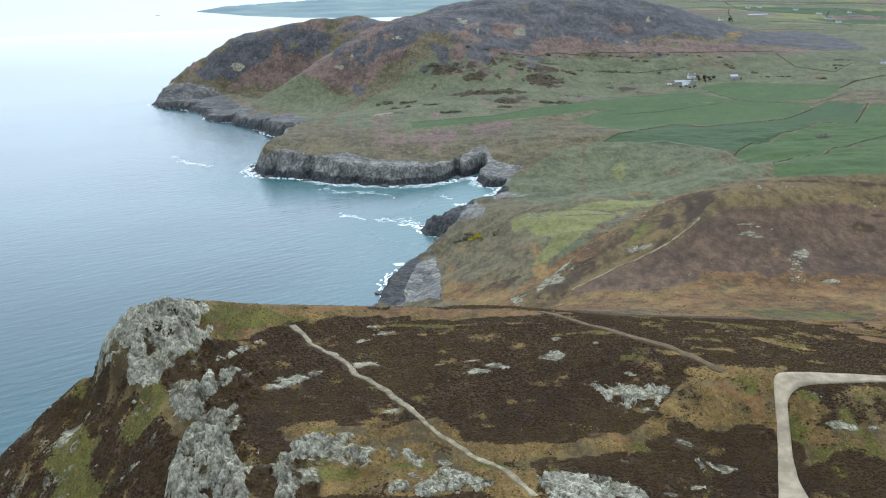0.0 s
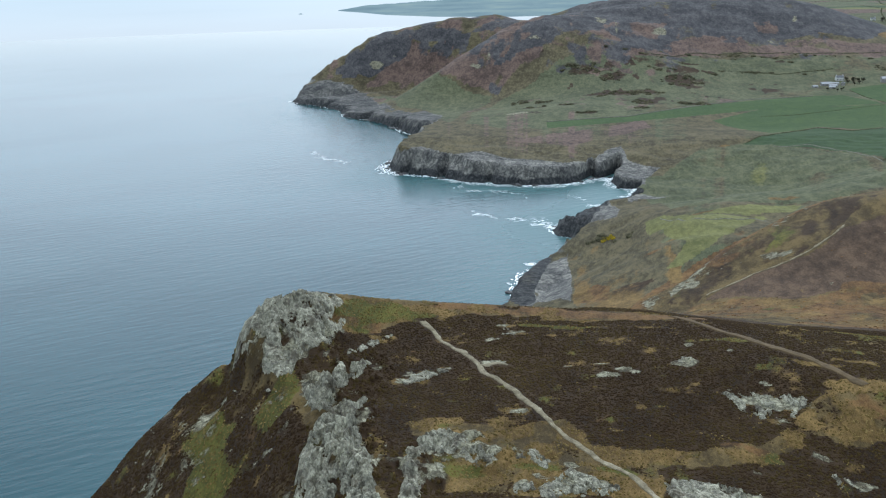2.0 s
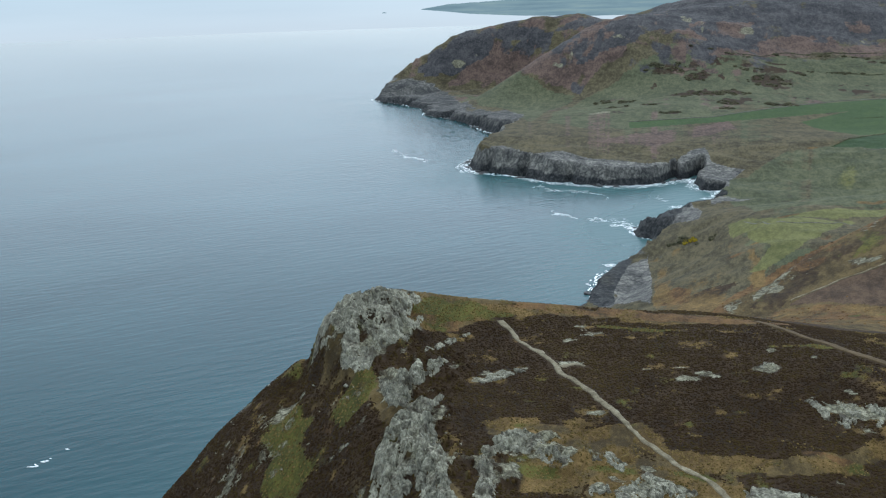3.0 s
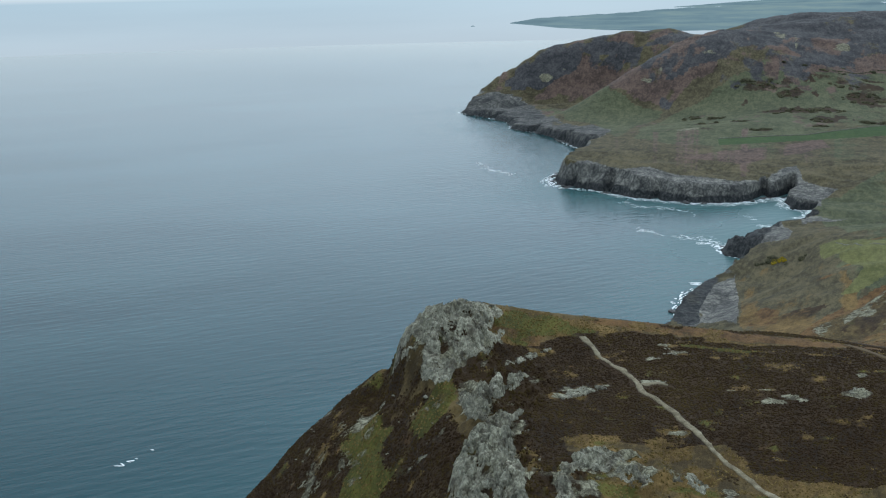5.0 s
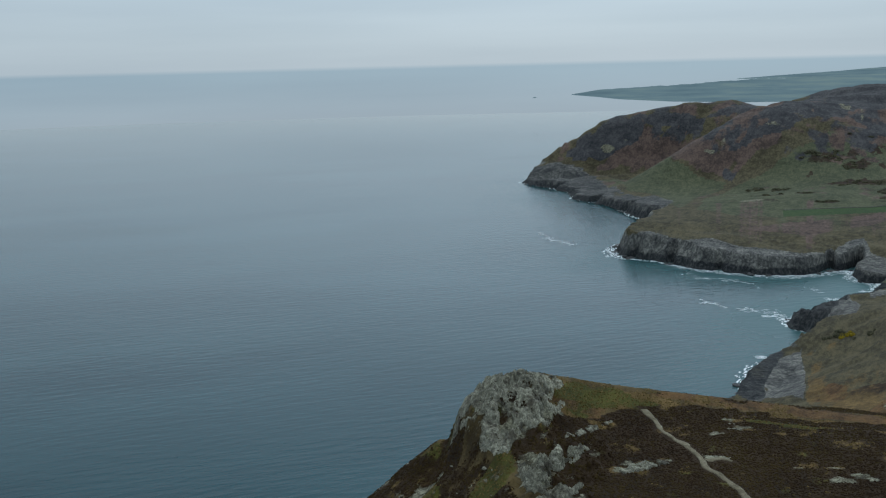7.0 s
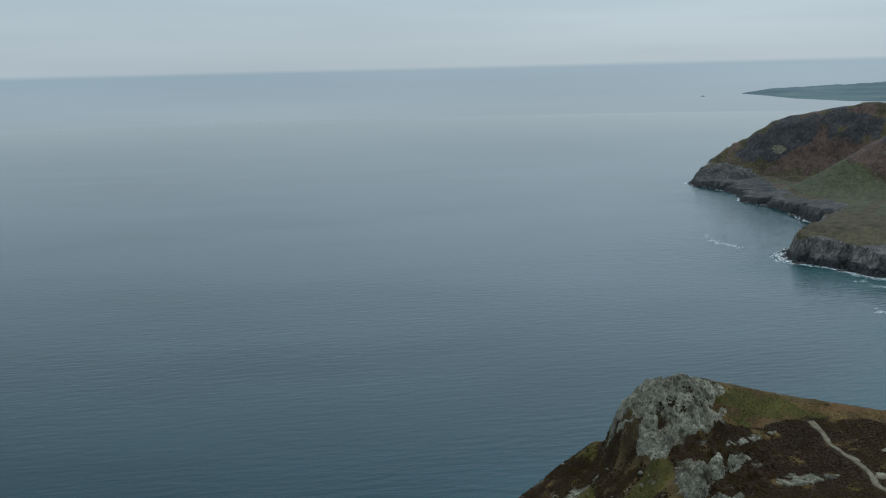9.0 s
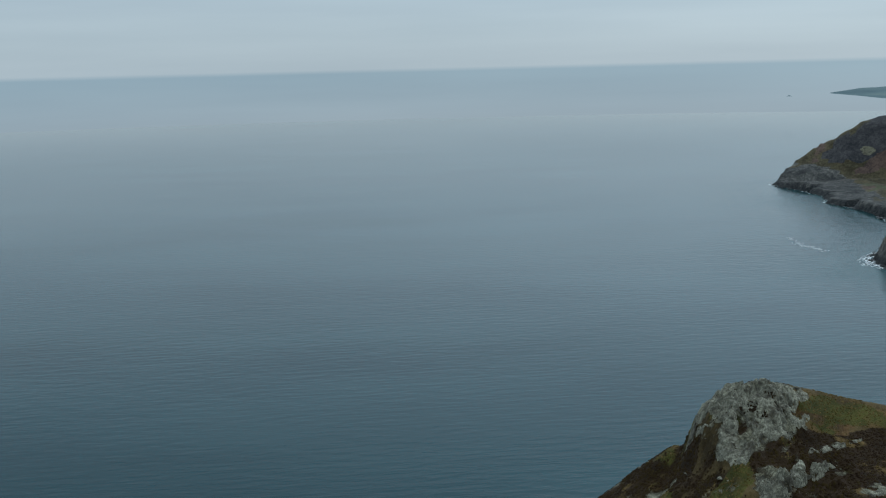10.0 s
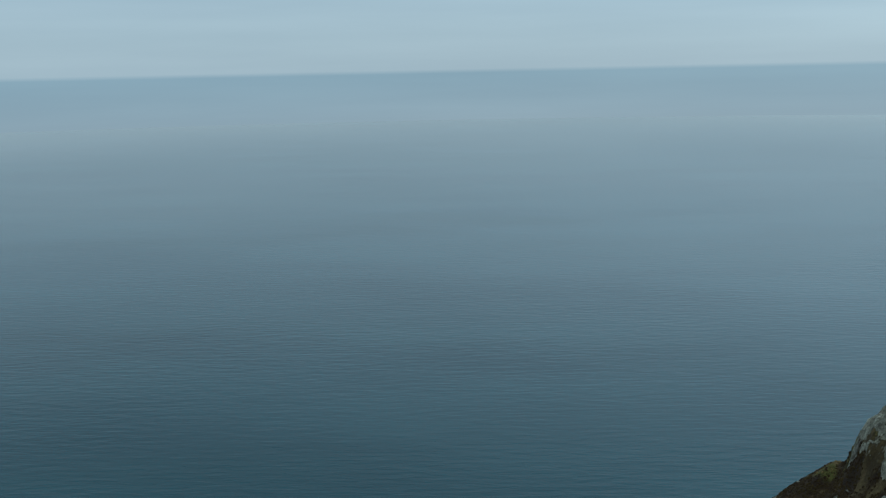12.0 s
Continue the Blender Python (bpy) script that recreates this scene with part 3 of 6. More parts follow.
def plain(name, stops, scale, rough=0.9, bump=0.4, depth=0.05, scale2=None):
    """A matt surface whose colour wanders over the given stops at two scales."""
    m, nt, b = material(name)
    f = noise_node(nt, scale, 6)
    f2 = noise_node(nt, scale2 or scale * 7, 5, 0.65)
    mixed = math_node(nt, "ADD", math_node(nt, "MULTIPLY", f, 0.6), math_node(nt, "MULTIPLY", f2, 0.4))
    nt.links.new(ramp_node(nt, mixed, stops), b.inputs["Base Color"])
    b.inputs["Roughness"].default_value = rough
    b.inputs["Specular IOR Level"].default_value = 0.2
    nt.links.new(bump_node(nt, f2, bump, depth), b.inputs["Normal"])
    return m


def masked(nt, name, spread, scale, detail=6, sharp=0.12):
    """The weight of one kind of cover: its map, frayed by noise."""
    at = nt.nodes.new("ShaderNodeAttribute")
    at.attribute_name = name
    n = noise_node(nt, scale, detail, 0.65)
    n2 = noise_node(nt, scale * 0.13, detail, 0.65)
    v = math_node(nt, "ADD", at.outputs["Fac"], math_node(nt, "MULTIPLY", math_node(nt, "SUBTRACT", math_node(nt, "ADD", n, n2), 1.0), spread))
    mr = nt.nodes.new("ShaderNodeMapRange")
    mr.interpolation_type = "SMOOTHSTEP"
    mr.inputs["From Min"].default_value, mr.inputs["From Max"].default_value = 0.5 - sharp, 0.5 + sharp
    nt.links.new(v, mr.inputs["Value"])
    return mr.outputs["Result"]


def crack_node(nt, scale):
    """Joints between blocks, 0 in a joint and 1 on a face, at two sizes."""
    total = None
    geo = nt.nodes.new("ShaderNodeNewGeometry")
    for k, (size, width) in enumerate(((scale, 0.07), (scale * 2.6, 0.1))):
        sway = nt.nodes.new("ShaderNodeTexNoise")
        sway.inputs["Scale"].default_value, sway.inputs["Detail"].default_value = size * 1.5, 4.0
        nt.links.new(geo.outputs["Position"], sway.inputs["Vector"])
        bent = nt.nodes.new("ShaderNodeVectorMath")
        bent.operation = "MULTIPLY_ADD"
        bent.inputs[1].default_value = (0.9 / size,) * 3
        nt.links.new(sway.outputs["Color"], bent.inputs[0])
        nt.links.new(geo.outputs["Position"], bent.inputs[2])
        mp = nt.nodes.new("ShaderNodeMapping")
        mp.vector_type = "TEXTURE"
        mp.inputs["Rotation"].default_value = (0.2, 0.3, 0.6 + 0.5 * k)
        mp.inputs["Scale"].default_value = (1.0, 1.7, 2.2)
        nt.links.new(bent.outputs["Vector"], mp.inputs["Vector"])
        v = nt.nodes.new("ShaderNodeTexVoronoi")
        v.feature = "DISTANCE_TO_EDGE"
        v.inputs["Scale"].default_value = size
        nt.links.new(mp.outputs["Vector"], v.inputs["Vector"])
        mr = nt.nodes.new("ShaderNodeMapRange")
        mr.interpolation_type = "SMOOTHSTEP"
        mr.inputs["From Min"].default_value, mr.inputs["From Max"].default_value = 0.0, width
        nt.links.new(v.outputs["Distance"], mr.inputs["Value"])
        total = mr.outputs["Result"] if total is None else math_node(nt, "MULTIPLY", total, mr.outputs["Result"])
    return total


def rock_colour(nt, grain, cracks):
    lichen = noise_node(nt, 0.3, 7, 0.7)
    face = ramp_node(nt, grain, [(0.37, (0.15, 0.138, 0.096)), (0.45, (0.32, 0.3, 0.212)), (0.53, (0.45, 0.428, 0.31)), (0.62, (0.62, 0.59, 0.44))])
    brown = ramp_node(nt, grain, [(0.36, (0.06, 0.05, 0.032)), (0.5, (0.15, 0.128, 0.0827)), (0.64, (0.28, 0.25, 0.174))])
    pick = ramp_node(nt, lichen, [(0.5, (0, 0, 0)), (0.6, (1, 1, 1))])
    col = mix_node(nt, pick, face, brown)
    return mix_node(nt, math_node(nt, "ADD", math_node(nt, "MULTIPLY", cracks, 0.55), 0.45), (0.06, 0.052, 0.04), col)


def land_material():
    m, nt, b = material("moorland")
    fine, mid, wide = noise_node(nt, 1.6, 7, 0.72, stretch=(1.0, 1.8, 1.0)), noise_node(nt, 0.34, 7, 0.7, stretch=(1.0, 2.4, 1.0)), noise_node(nt, 0.022, 7, 0.66)

    clump = noise_node(nt, 0.11, 7, 0.72, stretch=(1.0, 2.4, 1.0))

    def tone(dark, pale, extra):
        f = math_node(nt, "ADD", math_node(nt, "ADD", math_node(nt, "MULTIPLY", fine, 0.24), math_node(nt, "MULTIPLY", clump, 0.26)), math_node(nt, "ADD", math_node(nt, "MULTIPLY", mid, 0.28), math_node(nt, "MULTIPLY", wide, 0.22)))
        return ramp_node(nt, f, [(0.445, dark), (0.5, extra), (0.555, pale)])
    col = tone((0.058, 0.05, 0.029), (0.18, 0.152, 0.09), (0.114, 0.097, 0.056))
    green = (
        ("turf", 0.3, 0.25, (0.062, 0.044, 0.021), (0.19, 0.138, 0.066), (0.12, 0.087, 0.041)),
        ("pasture", 0.4, 0.06, (0.068, 0.077, 0.042), (0.168, 0.172, 0.1), (0.113, 0.121, 0.068)),
        ("field", 0.1, 0.05, (0.048, 0.085, 0.032), (0.08, 0.122, 0.044), (0.062, 0.102, 0.038)),
        ("crop", 0.1, 0.05, (0.04, 0.072, 0.032), (0.062, 0.1, 0.042), (0.05, 0.085, 0.037)),
        ("ling", 0.4, 0.25, (0.0525, 0.03449, 0.0227), (0.1575, 0.1055, 0.07018), (0.0987, 0.06493, 0.04231)),
        ("heather", 0.4, 0.25, (0.0273, 0.01724, 0.00989), (0.064, 0.041, 0.0225), (0.04935, 0.03053, 0.01634)),
    )
    heath = (
        ("bracken", 0.4, 0.25, (0.08148, 0.04712, 0.02275), (0.2444, 0.1455, 0.06923), (0.1579, 0.0922, 0.04352)),
        ("straw", 0.4, 0.25, (0.105, 0.06895, 0.02924), (0.2835, 0.1921, 0.08772), (0.1837, 0.1221, 0.05332)),
        # far covers with haze mixed in: greyer, bluer than the near bracken and heather
        ("hazed_russet", 0.5, 0.1, (0.0784, 0.057, 0.04872), (0.2296, 0.1619, 0.1299), (0.1512, 0.106, 0.087)),
        ("hazed_heath", 0.5, 0.1, (0.03762, 0.0391, 0.04212), (0.1311, 0.123, 0.1217), (0.07296, 0.0713, 0.07371)),
        ("meadow", 0.4, 0.1, (0.115, 0.12, 0.046), (0.24, 0.232, 0.1), (0.172, 0.171, 0.069)),
        ("moss", 0.4, 0.25, (0.0578, 0.06, 0.0166), (0.163, 0.15, 0.0432), (0.105, 0.1, 0.0291)),
    )
    for name, spread, scale, dark, pale, extra in green + heath:
        col = mix_node(nt, masked(nt, name, spread, scale, 9, 0.08), col, tone(dark, pale, extra))
    rock_w = masked(nt, "rock", 0.8, 0.5, 10, 0.06)
    grain = math_node(nt, "ADD", math_node(nt, "MULTIPLY", noise_node(nt, 0.35, 6, 0.6, stretch=(1.0, 1.0, 2.0)), 0.6), math_node(nt, "MULTIPLY", noise_node(nt, 2.2, 5, 0.65), 0.4))
    cracks = crack_node(nt, 0.4)
    rock = rock_colour(nt, grain, cracks)
    col = mix_node(nt, rock_w, col, rock)
    strata = math_node(nt, "ADD", math_node(nt, "MULTIPLY", noise_node(nt, 0.07, 8, 0.75, stretch=(1.0, 1.0, 1.8)), 0.55), math_node(nt, "MULTIPLY", noise_node(nt, 0.4, 6, 0.75, stretch=(1.0, 1.0, 1.6), rot=0.5), 0.45))
    cliff_w = masked(nt, "cliff", 0.5, 0.08, 8, 0.08)
    face = ramp_node(nt, strata, [(0.4, (0.052, 0.052, 0.052)), (0.49, (0.17, 0.165, 0.152)), (0.6, (0.42, 0.4, 0.35))])
    col = mix_node(nt, cliff_w, col, mix_node(nt, math_node(nt, "ADD", math_node(nt, "MULTIPLY", crack_node(nt, 0.06), 0.45), 0.55), (0.022, 0.023, 0.025), face))
    wet = masked(nt, "wet", 0.6, 0.08, 6, 0.2)
    col = mix_node(nt, wet, col, ramp_node(nt, grain, [(0.38, (0.016, 0.018, 0.021)), (0.5, (0.045, 0.047, 0.048)), (0.62, (0.13, 0.13, 0.124))]))
    hsv = nt.nodes.new("ShaderNodeHueSaturation")
    hsv.inputs["Saturation"].default_value, hsv.inputs["Value"].default_value = 1.12, 0.59
    nt.links.new(col, hsv.inputs["Color"])
    nt.links.new(hsv.outputs["Color"], b.inputs["Base Color"])
    b.inputs["Roughness"].default_value = 0.93
    b.inputs["Specular IOR Level"].default_value = 0.15
    h = math_node(nt, "ADD", math_node(nt, "MULTIPLY", fine, 0.5), math_node(nt, "MULTIPLY", math_node(nt, "ADD", grain, math_node(nt, "MULTIPLY", cracks, 0.8)), math_node(nt, "MULTIPLY", rock_w, 1.2)))
    nt.links.new(bump_node(nt, h, 0.7, 0.7), b.inputs["Normal"])
    return m


def sea_material():
    m, nt, b = material("sea_water")
    chop = noise_node(nt, 1.0, 3.5, 0.5, stretch=(19.0, 6.0, 3.0), rot=radians(38))
    swell = noise_node(nt, 1.0, 3, 0.5, stretch=(60.0, 20.0, 9.0), rot=radians(30))
    ripple = noise_node(nt, 1.0, 3, 0.6, stretch=(2.2, 0.9, 1.0), rot=radians(42))
    patch = noise_node(nt, 1.0, 5, 0.55, stretch=(420.0, 190.0, 100.0), rot=radians(35))
    deep = ramp_node(nt, patch, [(0.36, (0.001, 0.029, 0.036)), (0.64, (0.001, 0.039, 0.046))])
    at = nt.nodes.new("ShaderNodeAttribute")
    at.attribute_name = "shallow"
    nt.links.new(mix_node(nt, at.outputs["Fac"], deep, (0.06, 0.135, 0.135)), b.inputs["Base Color"])
    rough = ramp_node(nt, patch, [(0.38, (0.06, 0.06, 0.06)), (0.62, (0.14, 0.14, 0.14))])
    lively = nt.nodes.new("ShaderNodeAttribute")
    lively.attribute_name = "chop"
    wind = math_node(nt, "MULTIPLY", rough, math_node(nt, "ADD", math_node(nt, "MULTIPLY", lively.outputs["Fac"], 0.65), 0.35))
    nt.links.new(math_node(nt, "ADD", wind, math_node(nt, "MULTIPLY", at.outputs["Fac"], 0.3)), b.inputs["Roughness"])
    b.inputs["IOR"].default_value = 1.333
    nt.links.new(ramp_node(nt, patch, [(0.36, (0.16, 0.16, 0.16)), (0.64, (0.205, 0.205, 0.205))]), b.inputs["Specular IOR Level"])
    b.inputs["Specular Tint"].default_value = (0.05, 0.65, 1.0, 1)
    h = math_node(nt, "ADD", math_node(nt, "MULTIPLY", chop, 1.0), math_node(nt, "ADD", math_node(nt, "MULTIPLY", swell, 0.4), math_node(nt, "MULTIPLY", ripple, 0.05)))
    nt.links.new(bump_node(nt, math_node(nt, "MULTIPLY", h, lively.outputs["Fac"]), 0.4, 1.0), b.inputs["Normal"])
    return m


LAND, SEA = land_material(), sea_material()

# ---- structure ----
def axis(stops):
    """Grid lines from (place, spacing) stops, the spacing growing evenly between them."""
    out = [stops[0][0]]
    for (a, da), (b, db) in zip(stops, stops[1:]):
        while out[-1] < b - 1e-6:
            t = (out[-1] - a) / (b - a)
            out.append(min(out[-1] + da + (db - da) * t, b) if b - out[-1] > 0.5 * (da + (db - da) * t) else b)
    return np.array(out)


def mesh_object(name, verts, faces, mat, smooth=True):
    me = bpy.data.meshes.new(name)
    me.from_pydata(verts, [], faces)
    me.materials.append(mat)
    if smooth:
        me.polygons.foreach_set("use_smooth", np.ones(len(me.polygons), bool))
    me.update()
    return new(name, me)


def grid_faces(nx, ny, keep):
    i = np.arange(nx * ny).reshape(ny, nx)
    q = np.stack([i[:-1, :-1], i[:-1, 1:], i[1:, 1:], i[1:, :-1]], -1).reshape(-1, 4)
    return q[keep[q].any(1)]


def inside(x, y, poly):
    """True where a place lies in a polygon of the plan."""
    hit = np.zeros(np.shape(x), bool)
    for (ax, ay), (bx, by) in zip(poly, poly[1:] + poly[:1]):
        if ay != by:
            hit ^= ((ay > y) != (by > y)) & (x < (bx - ax) * (y - ay) / (by - ay) + ax)
    return hit


def add_attribute(ob, name, values):
    a = ob.data.attributes.new(name, "FLOAT", "POINT")
    a.data.foreach_set("value", np.asarray(values, np.float32).ravel())


def build_ground():
    xs = axis([(-700, 12), (-300, 5), (-150, 1.6), (-105, 0.8), (-10, 0.8), (110, 1.1), (240, 3.0), (800, 5), (1500, 20), (4900, 90)])
    ys = axis([(-1500, 90), (0, 12), (110, 1.4), (135, 0.8), (262, 0.8), (420, 2.5), (1000, 5), (1110, 2.6), (1270, 2.6), (1420, 5), (2400, 7), (4880, 50)])
    X, Y = np.meshgrid(xs, ys)
    Z, shore, brink = relief(X, Y)
    keep = (Z > -6).ravel() & (X ** 2 + Y ** 2 < 4890 ** 2).ravel()
    faces = grid_faces(len(xs), len(ys), keep)
    used = np.unique(faces)
    index = np.full(X.size, -1)
    index[used] = np.arange(len(used))
    verts = np.stack([X.ravel(), Y.ravel(), Z.ravel()], 1)[used]
    ob = mesh_object("ground", verts.tolist(), index[faces].tolist(), LAND)
    gy, gx = np.gradient(Z, ys, xs)
    steep = np.hypot(gx, gy)
    for name, v in cover(X, Y, Z, steep, shore, brink).items():
        add_attribute(ob, name, v.ravel()[used])
    return tagged(ob, "moorland headlands, sea cliffs and farmland above the sea", "ground", kind="structure")


def cover(X, Y, Z, steep, shore, brink):
    """How strongly each kind of cover claims each place, 0 to 1."""
    near = step(300, 262, Y)
    hill = step(255, 275, Y) * step(-2, -8, brink) * step(640, 560, Y)
    low = step(500, 620, Y) * step(1750, 1650, Y)
    flank = near * step(-2, 6, brink)
    far = step(1720, 1900, Y)
    # ragged outlines: the plan is pushed about a little before it is read
    push = np.interp(Y, [0, 260, 420, 900, 1500, 2300], [2.0, 2.4, 3, 6, 12, 20])
    grain = np.interp(Y, [0, 260, 420, 900, 1500, 2300], [7, 8, 16, 30, 50, 60])
    qx, qy = X / grain, Y / grain
    U, V = X + push * fractal(qx, qy, 1, 4, 81, 0.6), Y + push * 1.3 * fractal(qx, qy, 1, 4, 85, 0.6)

    def oval(spots, strength, fade=0.5):
        return ovals(U, V, spots, fade) * strength

    S, T = U + push * 1.2 * fractal(qx * 0.5, qy * 0.5, 1, 3, 83), V + push * 1.5 * fractal(qx * 0.5, qy * 0.5, 1, 3, 87)

    def area(poly, strength):
        return inside(S, T, poly) * strength

    def any_area(strength, *polys):
        return np.maximum.reduce([inside(U, V, q) for q in polys]) * strength
    crest = np.exp(-((brink + 1) / 4) ** 2) * step(345, 372, Y) * step(500, 470, Y)
    lee = step(-4, 0, brink) * step(14, 6, brink) * step(330, 372, Y) * step(520, 470, Y)
    w = {}
    crag = step(0.95, 1.5, steep)
    crown = np.interp(Y, [600, 1000, 1150, 1450, 1600, 1900], [14, 14, 27, 30, 34, 34])
    sea_cliff = step(1.12, 0.88, Z / crown + 0.45 * fractal(X, Y, 45, 5, 95, 0.65)) * step(120, 60, shore) * step(0.3, 0.55, steep) * step(500, 600, Y)
    scrub = step(0.04, 0.22, fractal(X, Y * 0.6, 60, 5, 141, 0.62)) * step(1440, 1520, Y) * step(1930, 1850, Y) * step(420, 250, X) * step(-140, -60, X)
    olive, shelf = area(SLOPE_OLIVE, 1.0), area(MEADOW_SHELF, 1.0)
    w["rock"] = np.maximum.reduce([
        oval(ROCK_BRINK + ROCK_BRINK_FOOT, 0.5, 0.75), oval(ROCK_TOP, 0.62, 0.65), oval(ROCK_LOW, 0.74, 0.7), crest * 0.25, any_area(0.42, ROCK_BAND, ROCK_SPREAD), oval(ROCK_HILL, 0.52), oval(ROCK_FAR, 0.66), crag * 0.2 * near, flank * 0.27])
    w["cliff"] = np.maximum(sea_cliff * 0.75, np.maximum(any_area(0.8, CLIFF_KNOLL, CLIFF_BAY, CLIFF_INLET), 0.74 * np.maximum(area(CLIFF_SLAB, 1.0), area(CLIFF_POINT, 1.0))) + 0.5 * fractal(qx * 2, qy * 2, 1, 4, 77, 0.6) * any_area(1.0, CLIFF_KNOLL, CLIFF_SLAB, CLIFF_POINT))
    # the knoll's cliffs are simply darkened through this cover as well
    w["wet"] = np.clip(np.maximum.reduce([step(10, 4, Z + 4 * fractal(X, Y, 25, 3, 91)) * step(22, 6, shore), any_area(0.7, WET_POINT, WET_SLAB, WET_LEDGE), any_area(0.5, CLIFF_KNOLL)]), 0, 1)
    w["heather"] = np.maximum.reduce([near * step(4, -4, brink) * 0.82, flank * 0.68, oval(HEATHER_HILL, 0.56, 0.7), olive * 0.5, hill * 0.12, area(SLOPE_SHADE, 0.6), scrub * 0.58, oval(GORSE, 0.62), oval(GORSE_ROWS, 0.4), low * 0.12])
    w["hazed_heath"] = np.maximum.reduce([any_area(0.86, SUMMIT_HILL, SUMMIT_KNOLL, SUMMIT_EAST), any_area(0.7, SUMMIT_TUFT, SUMMIT_PATCH), far * step(40, 80, Z) * step(620, 420, X) * 0.42])
    w["hazed_russet"] = np.maximum.reduce([any_area(0.84, RUSSET_SPUR, RUSSET_KNOLL, RUSSET_FACE), any_area(0.74, RUSSET_CREST, RUSSET_SCAR, RUSSET_FOOT), area(RUSSET_VALE, 0.66), far * step(300, 100, X) * 0.44, low * step(1150, 1250, Y) * 0.2])
    w["hazed_heath"] = w["hazed_heath"] * (1 - any_area(0.55, RUSSET_FACE, RUSSET_SCAR, RUSSET_CREST, RUSSET_FOOT))
    w["meadow"] = np.maximum(np.maximum(shelf, area(STRAW_SHELF, 1.1)) * 0.7, oval(PASTURE_LOW, 0.3))
    w["heather"] = w["heather"] * (1 - area(BROW, 0.6)) * (1 - area(GRASS_TOP, 0.62)) * (1 - any_area(0.6, MOSS_GULLY, MOSS_SLOPE)) * (1 - area(OLIVE_HEATH, 0.2)) * (1 - area(GRASS_EAST, 0.45))
    w["ling"] = np.maximum.reduce([area(LING_HILL, 0.85), hill * 0.3, far * step(300, 100, X) * 0.34])
    w["bracken"] = np.maximum.reduce([lee * 0.6, area(BRACKEN_BAND, 0.55), area(BROW, 0.42), near * 0.2, oval(BRACKEN_NEAR, 0.68), any_area(0.72, BRACKEN_STREAK, BRACKEN_TOE), oval(BRACKEN_LOW, 0.5) * step(1000, 900, Y), hill * 0.24 * (1 - olive), flank * 0.24, low * step(1000, 850, Y) * 0.22 * (1 - shelf)])
    w["straw"] = np.maximum.reduce([oval(STRAW_NEAR, 0.64), oval(STRAW_LOW, 0.5), any_area(0.48, STRAW_SADDLE), area(SLOPE_TAN, 0.42), area(BRACKEN_BAND, 0.45), area(BROW, 0.5), oval(ROCK_TOP, 0.6, 0.8), area(GRASS_TOP, 0.52), area(GRASS_EAST, 0.42), hill * 0.22, flank * 0.22, near * 0.27, far * 0.08])
    w["straw"] = w["straw"] * (1 - 0.3 * oval(BRACKEN_NEAR, 1.0))
    strip = 1 - area(GRASS_STRIP, 0.75)
    for k in ("bracken", "straw", "heather", "ling"):
        w[k] = w[k] * strip
    w["moss"] = np.maximum.reduce([any_area(0.74, MOSS_GULLY, MOSS_SLOPE), area(MOSS_BROW, 0.66), area(OLIVE_HEATH, 0.3), area(GRASS_STRIP, 0.52), oval(MOSS_NEAR, 0.64) * (1 - 0.35 * hill), area(GRASS_TOP, 0.28), area(GRASS_EAST, 0.38), olive * 0.3, flank * 0.24, near * 0.24, hill * 0.08])
    w["pasture"] = np.maximum.reduce([low * 0.4 * step(40, 120, shore) * (1 - area(SLOPE_TAN, 0.8)), oval(PASTURE_LOW, 0.8) * (1 - area(SLOPE_TAN, 0.5)), any_area(0.72, GRASS_VALLEY, GRASS_SLOPE), step(1450, 1600, Y) * step(78, 62, Z) * 0.62 * step(-50, 40, X), area(VALE, 0.66), step(2450, 2700, Y) * 0.7, area(PASTURE_PALE, 1.0), area(PASTURE_UPPER, 0.9), area(PASTURE_EAST, 0.9), area(PASTURE_FOOT, 0.85)])
    w["turf"] = step(540, 480, Y)
    w["field"] = 1.0 * (inside(X, Y, FIELD_OVAL) | inside(X, Y, FIELD_STRIP) | inside(X, Y, FIELD_WIDE) | inside(X, Y, FIELD_FOLD) | inside(X, Y, FIELD_BROW))
    w["crop"] = 1.0 * inside(X, Y, FIELD_DARK)
    # far patchwork of fields, each with its own crop
    plain_far = step(2500, 2620, Y - 0.2 * X)
    cu, cv = np.floor((X + 0.15 * Y) / 170 + 0.3 * np.floor((Y - 0.2 * X) / 130)), np.floor((Y - 0.2 * X) / 130)
    lot = np.modf(np.abs(np.sin(cu * 12.9898 + cv * 78.233) * 43758.5))[0]
    w["crop"] = np.maximum(w["crop"], plain_far * (lot < 0.22) * 0.9)
    w["meadow"] = np.maximum(w["meadow"], plain_far * ((lot > 0.45) & (lot < 0.7)) * 0.8)
    w["hazed_russet"] = np.maximum(w["hazed_russet"], plain_far * (lot > 0.88) * 0.7)
    for i, (k, amount) in enumerate((("rock", 0.6), ("heather", 0.4), ("ling", 0.25), ("bracken", 0.4), ("straw", 0.45), ("moss", 0.5), ("pasture", 0.35), ("hazed_heath", 0.7), ("meadow", 0.3), ("hazed_russet", 0.75))):
        w[k] = np.where(w[k] > 0.02, w[k] + amount * fractal(qx * 1.4, qy * 1.4, 1, 5, 120 + 7 * i, 0.62), 0)
    farmed = np.maximum(w["field"], w["crop"])
    for k in ("heather", "bracken", "straw", "rock", "ling", "hazed_heath", "meadow", "hazed_russet"):
        w[k] = np.clip(w[k] * (1 - farmed), 0, 1)
    return w


ground = build_ground()


